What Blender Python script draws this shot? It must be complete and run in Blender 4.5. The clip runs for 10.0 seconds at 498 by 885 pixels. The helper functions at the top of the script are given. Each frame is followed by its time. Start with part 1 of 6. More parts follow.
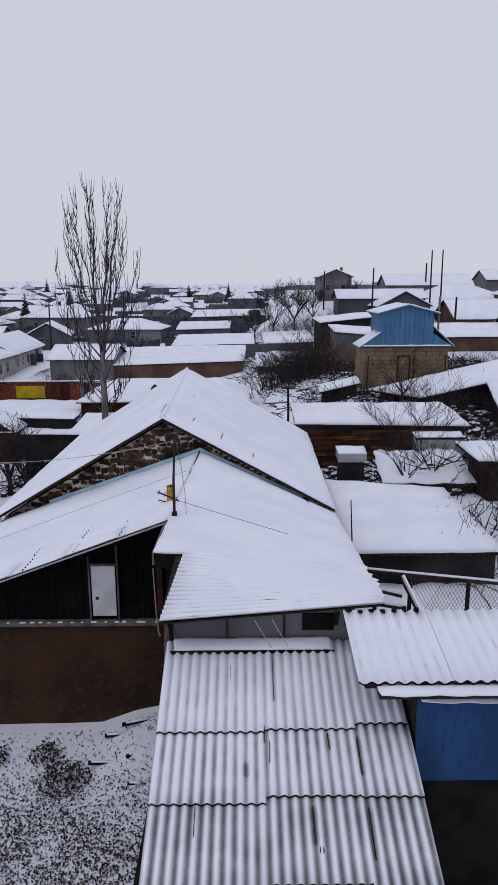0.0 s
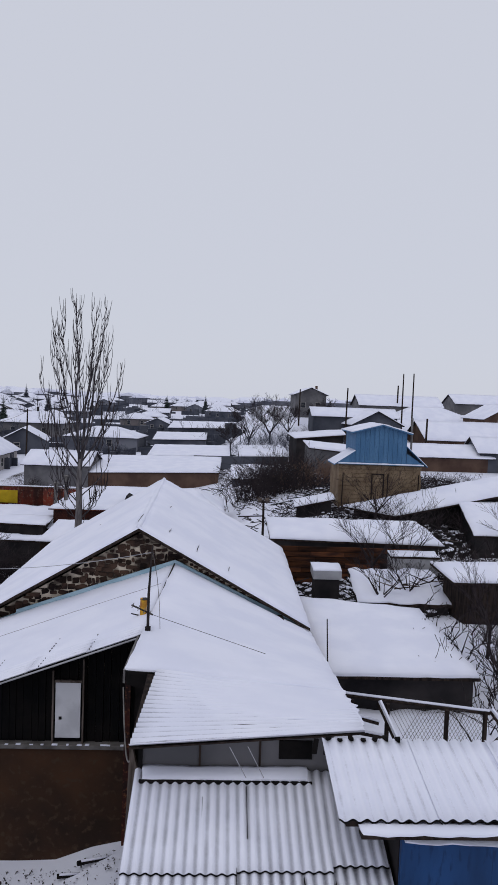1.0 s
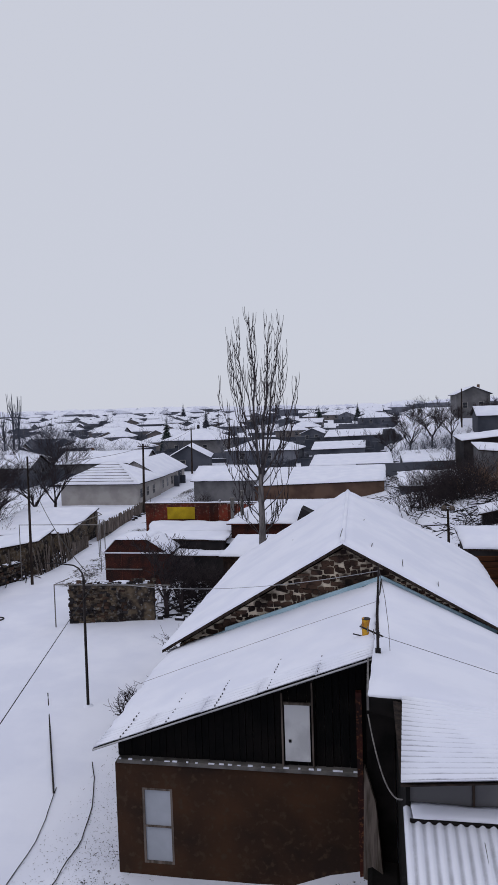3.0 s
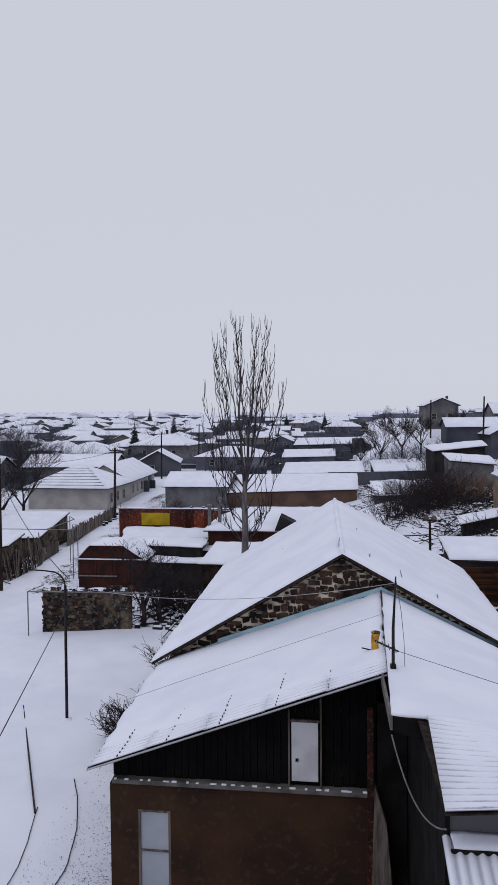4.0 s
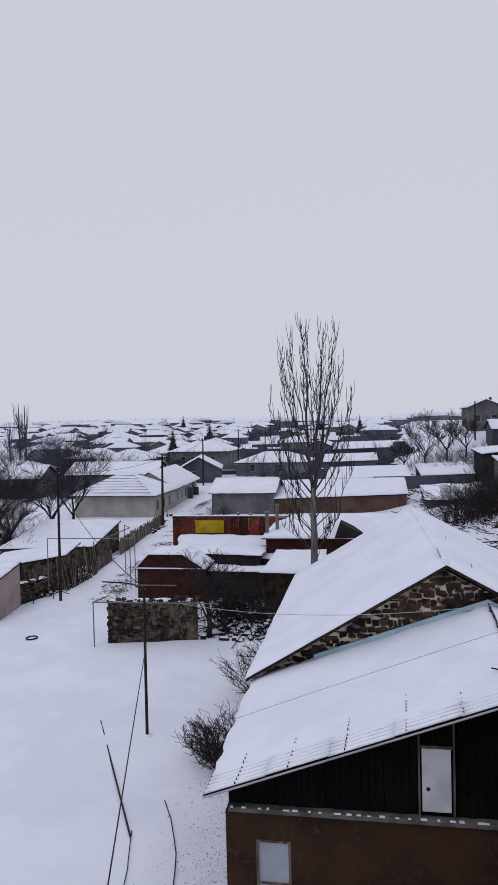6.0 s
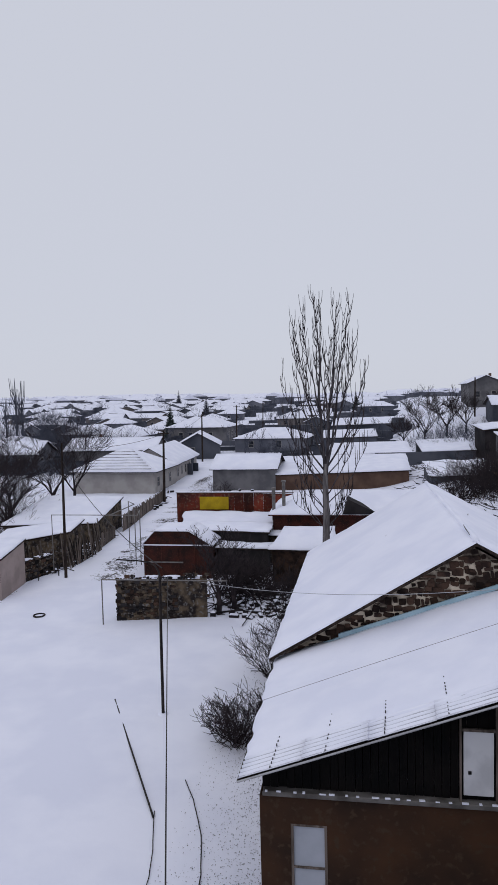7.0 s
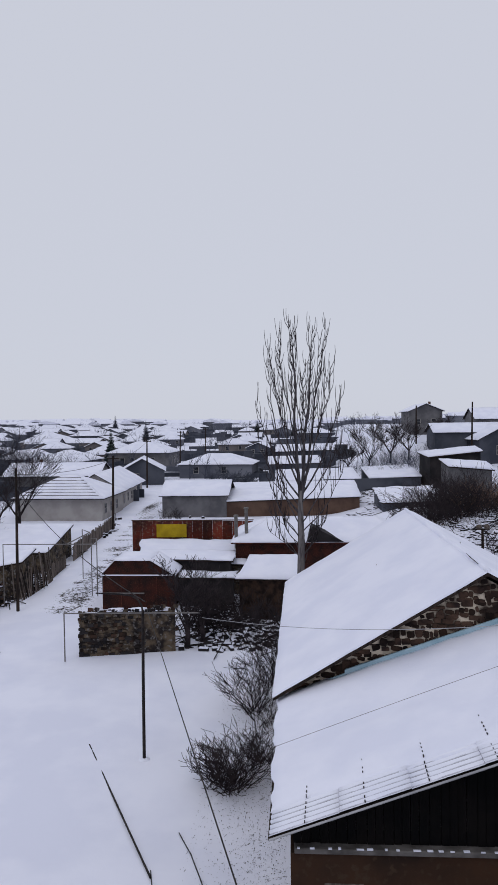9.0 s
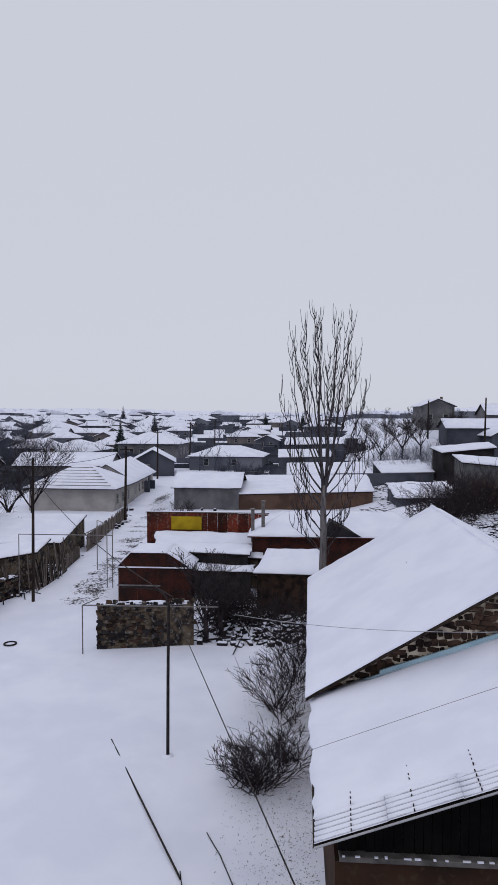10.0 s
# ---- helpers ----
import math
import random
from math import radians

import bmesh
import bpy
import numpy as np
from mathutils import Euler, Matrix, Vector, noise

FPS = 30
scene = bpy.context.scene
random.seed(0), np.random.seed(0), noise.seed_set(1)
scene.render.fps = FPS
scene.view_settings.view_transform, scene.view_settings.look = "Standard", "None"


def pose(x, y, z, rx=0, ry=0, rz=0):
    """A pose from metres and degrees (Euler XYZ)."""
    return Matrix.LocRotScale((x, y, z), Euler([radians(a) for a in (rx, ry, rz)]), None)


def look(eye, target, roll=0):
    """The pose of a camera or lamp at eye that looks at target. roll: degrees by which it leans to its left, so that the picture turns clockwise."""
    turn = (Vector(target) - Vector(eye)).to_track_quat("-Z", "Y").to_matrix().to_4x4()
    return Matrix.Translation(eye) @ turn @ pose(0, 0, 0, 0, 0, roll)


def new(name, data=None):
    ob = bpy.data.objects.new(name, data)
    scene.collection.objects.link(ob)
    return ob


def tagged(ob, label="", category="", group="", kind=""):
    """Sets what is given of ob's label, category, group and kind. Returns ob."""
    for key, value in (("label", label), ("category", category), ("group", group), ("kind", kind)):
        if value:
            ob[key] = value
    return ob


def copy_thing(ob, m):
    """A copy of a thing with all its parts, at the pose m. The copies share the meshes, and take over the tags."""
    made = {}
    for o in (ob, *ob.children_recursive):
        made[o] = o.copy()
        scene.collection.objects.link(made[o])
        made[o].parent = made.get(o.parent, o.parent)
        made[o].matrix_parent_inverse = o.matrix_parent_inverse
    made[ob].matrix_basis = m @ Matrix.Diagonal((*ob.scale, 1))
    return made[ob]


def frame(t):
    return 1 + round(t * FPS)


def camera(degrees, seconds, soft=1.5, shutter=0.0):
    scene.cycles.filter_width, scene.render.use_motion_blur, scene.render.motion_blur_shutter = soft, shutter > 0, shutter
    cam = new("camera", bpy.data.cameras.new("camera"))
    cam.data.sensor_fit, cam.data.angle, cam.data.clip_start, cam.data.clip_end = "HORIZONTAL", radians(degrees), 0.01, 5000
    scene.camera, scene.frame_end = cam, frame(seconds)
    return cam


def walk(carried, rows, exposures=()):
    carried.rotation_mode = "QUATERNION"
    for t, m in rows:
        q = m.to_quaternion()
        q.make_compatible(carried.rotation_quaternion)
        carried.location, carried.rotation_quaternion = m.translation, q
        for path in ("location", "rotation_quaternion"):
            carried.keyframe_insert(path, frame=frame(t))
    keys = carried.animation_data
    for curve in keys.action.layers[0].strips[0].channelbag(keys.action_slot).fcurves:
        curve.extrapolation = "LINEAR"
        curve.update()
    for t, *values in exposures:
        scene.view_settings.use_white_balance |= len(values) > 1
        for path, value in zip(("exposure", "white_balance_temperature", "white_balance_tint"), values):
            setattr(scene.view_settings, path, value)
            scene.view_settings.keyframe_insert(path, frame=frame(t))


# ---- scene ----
import math
cam = camera(39.8, 10.0, 0.5)
PATH = [
    (0, (0.053, 0.007, 10.294), (0.061, 1.957, 9.848), -0.3),
    (0.5, (0.038, -0.005, 10.326), (0.19, 1.975, 10.088), 1.5),
    (1, (-0.118, -0.058, 10.349), (-0.035, 1.936, 10.225), 2.1),
    (1.5, (-0.387, -0.029, 10.379), (-0.4, 1.969, 10.293), 2.4),
    (2, (-0.683, 0.145, 10.381), (-0.856, 2.135, 10.28), 0.7),
    (2.5, (-1.093, 0.178, 10.417), (-1.246, 2.169, 10.298), 0.1),
    (3, (-1.54, 0.368, 10.426), (-1.889, 2.335, 10.327), -1.9),
    (4.5, (-3.04, 0.972, 10.352), (-3.236, 2.961, 10.277), -0.5),
    (5, (-3.385, 1.043, 10.405), (-3.569, 3.033, 10.337), -1.0),
    (5.5, (-3.931, 1.174, 10.437), (-4.268, 3.145, 10.392), -1.5),
    (7, (-5.345, 1.828, 10.386), (-5.66, 3.799, 10.251), -1.4),
    (7.5, (-5.786, 2.068, 10.357), (-6.137, 4.032, 10.221), -2.5),
    (8, (-6.225, 2.269, 10.36), (-6.424, 4.256, 10.247), -1.2),
    (8.5, (-6.721, 2.398, 10.357), (-6.871, 4.389, 10.244), -1.4),
    (9, (-7.247, 2.505, 10.359), (-7.37, 4.5, 10.296), -0.8),
    (9.5, (-7.622, 2.628, 10.374), (-7.744, 4.624, 10.321), -0.9),
    (10, (-8.035, 2.919, 10.369), (-8.175, 4.912, 10.284), 0.1),
]
walk(cam, [(t, look(eye, target, roll)) for t, eye, target, roll in PATH])

# ---- world and light: an even, overcast winter sky ----
world = bpy.data.worlds.new("overcast_sky")
bpy.context.scene.world = world
world.use_nodes = True
wn = world.node_tree.nodes
wl = world.node_tree.links
sky = wn.new("ShaderNodeTexSky")
sky.sky_type = 'NISHITA'
sky.sun_disc = False
sky.sun_elevation = math.radians(38)
sky.sun_rotation = math.radians(200)
cloud = wn.new("ShaderNodeMix")
cloud.data_type = 'RGBA'
cloud.inputs[0].default_value = 0.97
cloud.inputs[7].default_value = (5.98, 6.22, 7.1, 1)
wl.new(sky.outputs[0], cloud.inputs[6])
wl.new(cloud.outputs[2], wn["Background"].inputs[0])
wn["Background"].inputs[1].default_value = 0.1
sun_data = bpy.data.lights.new("sun", 'SUN')
sun_data.energy = 0.35
sun_data.angle = math.radians(25)
sun_data.color = (1.0, 0.98, 0.96)
sun = new("sun", sun_data)
sun.matrix_world = look((0, 0, 60), (10, 22, 15))

# ---- materials ----
def mat(name, c1, c2, scale=3.0, rough=0.8, metal=0.0, bump=0.2, fine=30.0, c3=None, lo=0.4, hi=0.6, stretch=(1, 1, 1), coord="Object", spec=0.15):
    m = bpy.data.materials.new(name)
    m.use_nodes = True
    n, l = m.node_tree.nodes, m.node_tree.links
    b = n["Principled BSDF"]
    b.inputs["Roughness"].default_value = rough
    b.inputs["Metallic"].default_value = metal
    b.inputs["Specular IOR Level"].default_value = spec
    tc = n.new("ShaderNodeTexCoord")
    mp = n.new("ShaderNodeMapping")
    mp.inputs["Scale"].default_value = stretch
    l.new(tc.outputs[coord], mp.inputs[0])
    n1 = n.new("ShaderNodeTexNoise")
    n1.inputs["Scale"].default_value = scale
    n1.inputs["Detail"].default_value = 5
    l.new(mp.outputs[0], n1.inputs[0])
    r1 = n.new("ShaderNodeMapRange")
    r1.inputs[1].default_value = lo
    r1.inputs[2].default_value = hi
    l.new(n1.outputs[0], r1.inputs[0])
    mix = n.new("ShaderNodeMix")
    mix.data_type = 'RGBA'
    mix.inputs[6].default_value = (*c1, 1)
    mix.inputs[7].default_value = (*c2, 1)
    l.new(r1.outputs[0], mix.inputs[0])
    n2 = n.new("ShaderNodeTexNoise")
    n2.inputs["Scale"].default_value = fine
    n2.inputs["Detail"].default_value = 4
    l.new(mp.outputs[0], n2.inputs[0])
    out = mix.outputs[2]
    if c3:
        r2 = n.new("ShaderNodeMapRange")
        r2.inputs[1].default_value = 0.55
        r2.inputs[2].default_value = 0.68
        l.new(n2.outputs[0], r2.inputs[0])
        mx2 = n.new("ShaderNodeMix")
        mx2.data_type = 'RGBA'
        mx2.inputs[7].default_value = (*c3, 1)
        l.new(r2.outputs[0], mx2.inputs[0])
        l.new(out, mx2.inputs[6])
        out = mx2.outputs[2]
    l.new(out, b.inputs["Base Color"])
    bp = n.new("ShaderNodeBump")
    bp.inputs["Strength"].default_value = bump
    bp.inputs["Distance"].default_value = 0.02
    l.new(n2.outputs[0], bp.inputs["Height"])
    l.new(bp.outputs[0], b.inputs["Normal"])
    return m


SNOW = mat("snow", (0.76, 0.775, 0.89), (0.82, 0.83, 0.93), 0.7, 0.75, bump=0.25, fine=9)
STONE = mat("brown_tuff_stone", (0.017, 0.011, 0.010), (0.058, 0.034, 0.024), 2.3, 0.9, bump=0.7, fine=22)
MORTAR = mat("pale_mortar", (0.62, 0.53, 0.42), (0.045, 0.032, 0.026), 1.7, 0.95, bump=0.7, fine=18, lo=0.44, hi=0.60)
STUCCO = mat("brown_stucco", (0.060, 0.029, 0.016), (0.027, 0.016, 0.012), 0.7, 0.95, bump=0.6, fine=7, c3=(0.055, 0.034, 0.022), lo=0.35, hi=0.65)
# near-black for dark boards, and for shade in gaps, voids and openings
SHADEBLACK = mat("black_board_and_shade", (0.004, 0.004, 0.004), (0.012, 0.010, 0.010), 2.0, 0.95, bump=0.4, fine=12)
LOFTSHADE = mat("loft_shade_board", (0.0025, 0.0025, 0.003), (0.006, 0.005, 0.005), 2.0, 1.0, bump=0.2, fine=12)
CONCRETE = mat("old_concrete", (0.075, 0.068, 0.065), (0.15, 0.14, 0.135), 2.5, 0.9, bump=0.4, fine=25)
GREYWOOD = mat("weathered_wood", (0.075, 0.06, 0.05), (0.16, 0.13, 0.115), 2.0, 0.9, bump=0.5, fine=20, stretch=(6, 6, 0.7))
DARKWOOD = mat("dark_wet_wood", (0.014, 0.010, 0.009), (0.04, 0.028, 0.023), 2.0, 0.9, bump=0.5, fine=20, stretch=(5, 5, 0.6))
REDRUST = mat("rusty_red_metal", (0.058, 0.015, 0.011), (0.020, 0.009, 0.009), 1.4, 0.75, bump=0.3, fine=18, c3=(0.12, 0.048, 0.024))
FENCERED = mat("flaking_red_fence", (0.15, 0.028, 0.016), (0.05, 0.017, 0.014), 0.8, 0.7, bump=0.4, fine=5, c3=(0.16, 0.09, 0.06))
PLANKRUST = mat("rust_brown_plank", (0.12, 0.045, 0.02), (0.035, 0.016, 0.012), 1.2, 0.85, bump=0.4, fine=10, stretch=(0.6, 1, 4))
REED = mat("dry_brown_reed", (0.12, 0.07, 0.05), (0.20, 0.13, 0.10), 2.0, 0.95, bump=0.2)
BLUE = mat("blue_painted_metal", (0.065, 0.16, 0.30), (0.09, 0.20, 0.35), 0.6, 0.6, bump=0.2, fine=8, stretch=(3, 3, 0.6), c3=(0.05, 0.12, 0.24))
DEEPBLUE = mat("deep_blue_paint", (0.015, 0.058, 0.17), (0.010, 0.038, 0.11), 0.8, 0.5, bump=0.2, fine=9, stretch=(2, 2, 0.5), c3=(0.010, 0.036, 0.105))
FLASH = mat("pale_blue_sheet", (0.30, 0.44, 0.52), (0.38, 0.52, 0.60), 1.5, 0.55, bump=0.1)
YELLOW = mat("yellow_board", (0.52, 0.36, 0.015), (0.40, 0.27, 0.012), 1.5, 0.6, bump=0.2, c3=(0.25, 0.17, 0.03))
OCHRE = mat("ochre_block", (0.26, 0.19, 0.125), (0.17, 0.12, 0.08), 0.8, 0.9, bump=0.4, fine=10, c3=(0.10, 0.065, 0.04))
RUIN = mat("blotched_tuff", (0.020, 0.016, 0.016), (0.12, 0.09, 0.062), 1.9, 0.95, bump=0.9, fine=6, c3=(0.16, 0.15, 0.145), lo=0.42, hi=0.62)
PLASTER = mat("pale_plaster", (0.30, 0.28, 0.27), (0.38, 0.36, 0.345), 0.7, 0.9, bump=0.2, fine=8)
GREYWALL = mat("grey_wall", (0.10, 0.098, 0.105), (0.16, 0.155, 0.162), 0.6, 0.9, bump=0.2, fine=8)
BROWNWALL = mat("brown_wall", (0.075, 0.045, 0.035), (0.12, 0.075, 0.055), 0.6, 0.9, bump=0.3, fine=6)
DARKWALL = mat("dark_wall", (0.014, 0.013, 0.015), (0.04, 0.035, 0.036), 0.5, 0.9, bump=0.3, fine=8)
# distance haze is mixed into the pale greyed colours of far walls
HAZEWALL = mat("hazed_far_wall", (0.10, 0.105, 0.13), (0.16, 0.165, 0.19), 0.25, 0.9, bump=0.1, fine=4)
HAZEWALL2 = mat("dim_hazed_wall", (0.045, 0.05, 0.065), (0.09, 0.095, 0.115), 0.25, 0.9, bump=0.1, fine=4)
HAZEWALL3 = mat("tan_far_wall", (0.17, 0.15, 0.145), (0.11, 0.10, 0.10), 0.25, 0.9, bump=0.1, fine=4)
BARK = mat("grey_bark", (0.09, 0.082, 0.085), (0.19, 0.175, 0.175), 3.0, 0.95, bump=0.7, fine=25, stretch=(3, 3, 0.5))
TWIG = mat("dark_twig", (0.018, 0.014, 0.017), (0.045, 0.035, 0.037), 3.0, 0.95, bump=0.2)
# bluish haze of the distance put into the twig colour
FARTWIG = mat("haze_tinted_twig", (0.05, 0.055, 0.075), (0.085, 0.09, 0.115), 0.5, 0.95, bump=0.1)
SPRUCE = mat("spruce_needles", (0.022, 0.035, 0.032), (0.045, 0.06, 0.058), 2.0, 0.9, bump=0.3)
IRON = mat("black_iron", (0.014, 0.012, 0.013), (0.035, 0.028, 0.026), 5.0, 0.6, metal=0.3, bump=0.1)
PIPE = mat("grey_pipe", (0.13, 0.12, 0.12), (0.20, 0.19, 0.18), 4.0, 0.6, metal=0.2, bump=0.1)
WHITEPAINT = mat("white_paint", (0.50, 0.50, 0.53), (0.62, 0.62, 0.65), 2.0, 0.6, bump=0.1)
RUSTBOX = mat("ochre_rust", (0.55, 0.30, 0.03), (0.28, 0.11, 0.03), 6.0, 0.8, bump=0.3)
GLASS = mat("window_glass", (0.33, 0.35, 0.40), (0.42, 0.44, 0.50), 1.0, 0.12, bump=0.02, fine=3)
DARKGLASS = mat("dark_glass", (0.02, 0.022, 0.028), (0.035, 0.038, 0.045), 1.0, 0.15, bump=0.02, fine=3)
SHEETGREY = mat("grey_sheet", (0.30, 0.30, 0.32), (0.40, 0.40, 0.42), 1.5, 0.6, metal=0.1, bump=0.2)

LIMB = mat("dark_limb_bark", (0.040, 0.035, 0.040), (0.095, 0.086, 0.092), 3.0, 0.95, bump=0.5, fine=25, stretch=(3, 3, 0.5))
PINK = mat("pinkish_plaster", (0.36, 0.29, 0.27), (0.27, 0.22, 0.205), 0.8, 0.9, bump=0.3, fine=7)


def per_piece(m, spread=0.8):
    """Lets each piece differ in depth of colour from its neighbours."""
    n, l = m.node_tree.nodes, m.node_tree.links
    b = n["Principled BSDF"]
    src = b.inputs["Base Color"].links[0].from_socket
    oi = n.new("ShaderNodeObjectInfo")
    r = n.new("ShaderNodeMapRange")
    r.inputs[3].default_value = 1 - spread
    r.inputs[4].default_value = 1 + spread
    l.new(oi.outputs["Random"], r.inputs[0])
    hs = n.new("ShaderNodeHueSaturation")
    l.new(r.outputs[0], hs.inputs["Value"])
    l.new(src, hs.inputs["Color"])
    l.new(hs.outputs[0], b.inputs["Base Color"])


per_piece(STONE, 0.65)
per_piece(GREYWOOD, 0.4)
per_piece(REDRUST, 0.35)
per_piece(FENCERED, 0.5)
per_piece(PLANKRUST, 0.6)


def slate_mat(name, lo, hi):
    """Grey wavy slate with thin snow that leaves the troughs partly bare."""
    m = mat(name, (0.76, 0.775, 0.88), (0.82, 0.83, 0.92), 0.8, 0.8, bump=0.25, fine=12)
    n, l = m.node_tree.nodes, m.node_tree.links
    b = n["Principled BSDF"]
    src = b.inputs["Base Color"].links[0].from_socket
    at = n.new("ShaderNodeAttribute")
    at.attribute_name = "trough"
    nz = n.new("ShaderNodeTexNoise")
    nz.inputs["Scale"].default_value = 55
    nz.inputs["Detail"].default_value = 3
    nb = n.new("ShaderNodeTexNoise")
    nb.inputs["Scale"].default_value = 2.2
    nb.inputs["Detail"].default_value = 3
    tc = n.new("ShaderNodeTexCoord")
    l.new(tc.outputs["Object"], nz.inputs[0])
    l.new(tc.outputs["Object"], nb.inputs[0])
    a1 = n.new("ShaderNodeMath"); a1.operation = 'MULTIPLY_ADD'
    a1.inputs[1].default_value = 0.45
    l.new(nz.outputs[0], a1.inputs[0])
    l.new(at.outputs["Fac"], a1.inputs[2])
    a2 = n.new("ShaderNodeMath"); a2.operation = 'MULTIPLY_ADD'
    a2.inputs[1].default_value = 0.7
    l.new(nb.outputs[0], a2.inputs[0])
    l.new(a1.outputs[0], a2.inputs[2])
    r = n.new("ShaderNodeMapRange")
    r.inputs[1].default_value = lo
    r.inputs[2].default_value = hi
    l.new(a2.outputs[0], r.inputs[0])
    mx = n.new("ShaderNodeMix"); mx.data_type = 'RGBA'
    mx.inputs[7].default_value = (0.13, 0.13, 0.15, 1)
    l.new(r.outputs[0], mx.inputs[0])
    l.new(src, mx.inputs[6])
    l.new(mx.outputs[2], b.inputs["Base Color"])
    return m


SLATE = slate_mat("snowy_slate", 0.90, 1.78)
SLATESNOW = slate_mat("deep_snow_slate", 1.08, 2.1)

SLATEWING = slate_mat("snowed_wing_slate", 1.22, 1.75)
SLATEDEEP = slate_mat("snow_filled_slate", 1.45, 2.3)
SLATEBARE = slate_mat("thinly_snowed_slate", 0.62, 1.62)


def ground_mat():
    m = mat("snow_ground", (0.75, 0.765, 0.88), (0.82, 0.83, 0.93), 0.35, 0.8, bump=0.5, fine=2.5)
    n, l = m.node_tree.nodes, m.node_tree.links
    b = n["Principled BSDF"]
    src = b.inputs["Base Color"].links[0].from_socket
    at = n.new("ShaderNodeAttribute")
    at.attribute_name = "dirt"
    tc = n.new("ShaderNodeTexCoord")
    nz = n.new("ShaderNodeTexNoise")
    nz.inputs["Scale"].default_value = 4.5
    nz.inputs["Detail"].default_value = 7
    nz.inputs["Roughness"].default_value = 0.75
    l.new(tc.outputs["Object"], nz.inputs[0])
    ad = n.new("ShaderNodeMath")
    l.new(nz.outputs[0], ad.inputs[0])
    l.new(at.outputs["Fac"], ad.inputs[1])
    r = n.new("ShaderNodeMapRange")
    r.inputs[1].default_value = 0.95
    r.inputs[2].default_value = 1.03
    l.new(ad.outputs[0], r.inputs[0])
    mx = n.new("ShaderNodeMix"); mx.data_type = 'RGBA'
    mx.inputs[7].default_value = (0.045, 0.038, 0.038, 1)
    l.new(r.outputs[0], mx.inputs[0])
    l.new(src, mx.inputs[6])
    l.new(mx.outputs[2], b.inputs["Base Color"])
    return m


GROUND = ground_mat()

# ---- mesh helpers ----
def nz(x, y, z=0.0):
    return noise.noise(Vector((x, y, z)))


def lerp(a, b, k):
    return a + (b - a) * k


def sm(a):
    a = max(0.0, min(1.0, a))
    return a * a * (3 - 2 * a)


class M:
    """A growing mesh: corners and faces."""
    def __init__(self):
        self.v, self.f = [], []

    def add(self, verts, faces):
        k = len(self.v)
        self.v += [tuple(p) for p in verts]
        self.f += [tuple(i + k for i in q) for q in faces]
        return self

    def box(self, x0, x1, y0, y1, z0, z1, T=None):
        p = [Vector((x, y, z)) for z in (z0, z1) for y in (y0, y1) for x in (x0, x1)]
        if T is not None:
            p = [T @ q for q in p]
        return self.add(p, [(0, 2, 3, 1), (4, 5, 7, 6), (0, 1, 5, 4), (2, 6, 7, 3), (0, 4, 6, 2), (1, 3, 7, 5)])

    def bevelbox(self, x0, x1, y0, y1, z0, z1, b=0.02, T=None):
        pts, fs = [], []
        for z, i in ((z0, b), (z0 + b, 0), (z1 - b, 0), (z1, b)):
            pts += [Vector((x0 + i, y0 + i, z)), Vector((x1 - i, y0 + i, z)), Vector((x1 - i, y1 - i, z)), Vector((x0 + i, y1 - i, z))]
        fs.append((3, 2, 1, 0))
        for k in range(3):
            for j in range(4):
                a, c = 4 * k + j, 4 * k + (j + 1) % 4
                fs.append((a, c, c + 4, a + 4))
        fs.append((12, 13, 14, 15))
        if T is not None:
            pts = [T @ q for q in pts]
        return self.add(pts, fs)

    def slab(self, c, th):
        """A plate under four corners c, anticlockwise from above."""
        c = [Vector(q) for q in c]
        lo = [q - Vector((0, 0, th)) for q in c]
        return self.add(lo + c, [(3, 2, 1, 0), (4, 5, 6, 7), (0, 1, 5, 4), (1, 2, 6, 5), (2, 3, 7, 6), (3, 0, 4, 7)])

    def poly(self, pts, off):
        """A flat outline pushed through by the vector off."""
        n = len(pts)
        a = [Vector(p) for p in pts]
        b = [p + Vector(off) for p in a]
        fs = [tuple(range(n)), tuple(reversed(range(n, 2 * n)))]
        fs += [(i, i + n, (i + 1) % n + n, (i + 1) % n) for i in range(n)]
        return self.add(a + b, fs)

    def tube(self, pts, rad, n=6):
        pts = [Vector(p) for p in pts]
        k0, fs, vs = 0, [], []
        for i, p in enumerate(pts):
            d = (pts[min(i + 1, len(pts) - 1)] - pts[max(i - 1, 0)])
            d = d.normalized() if d.length > 1e-6 else Vector((0, 0, 1))
            a = d.cross(Vector((0.31, 0.95, 0.02)) if abs(d.z) > 0.5 else Vector((0, 0, 1))).normalized()
            b = d.cross(a)
            r = rad[i] if isinstance(rad, (list, tuple)) else rad
            for j in range(n):
                w = 2 * math.pi * j / n
                vs.append(p + a * (math.cos(w) * r) + b * (math.sin(w) * r))
        for i in range(len(pts) - 1):
            for j in range(n):
                q = i * n
                fs.append((q + j, q + (j + 1) % n, q + n + (j + 1) % n, q + n + j))
        fs.append(tuple(reversed(range(n))))
        fs.append(tuple(range(len(vs) - n, len(vs))))
        return self.add(vs, fs)

    def mesh(self, name, m, smooth=False):
        me = bpy.data.meshes.new(name)
        me.from_pydata(self.v, [], self.f)
        me.validate()
        me.materials.append(m)
        if smooth:
            me.polygons.foreach_set("use_smooth", [True] * len(me.polygons))
        me.update()
        return me


def part(name, geo, m, parent, label="", smooth=False):
    ob = new(name, geo.mesh(name, m, smooth))
    ob.parent = parent
    if label:
        tagged(ob, label)
    return ob


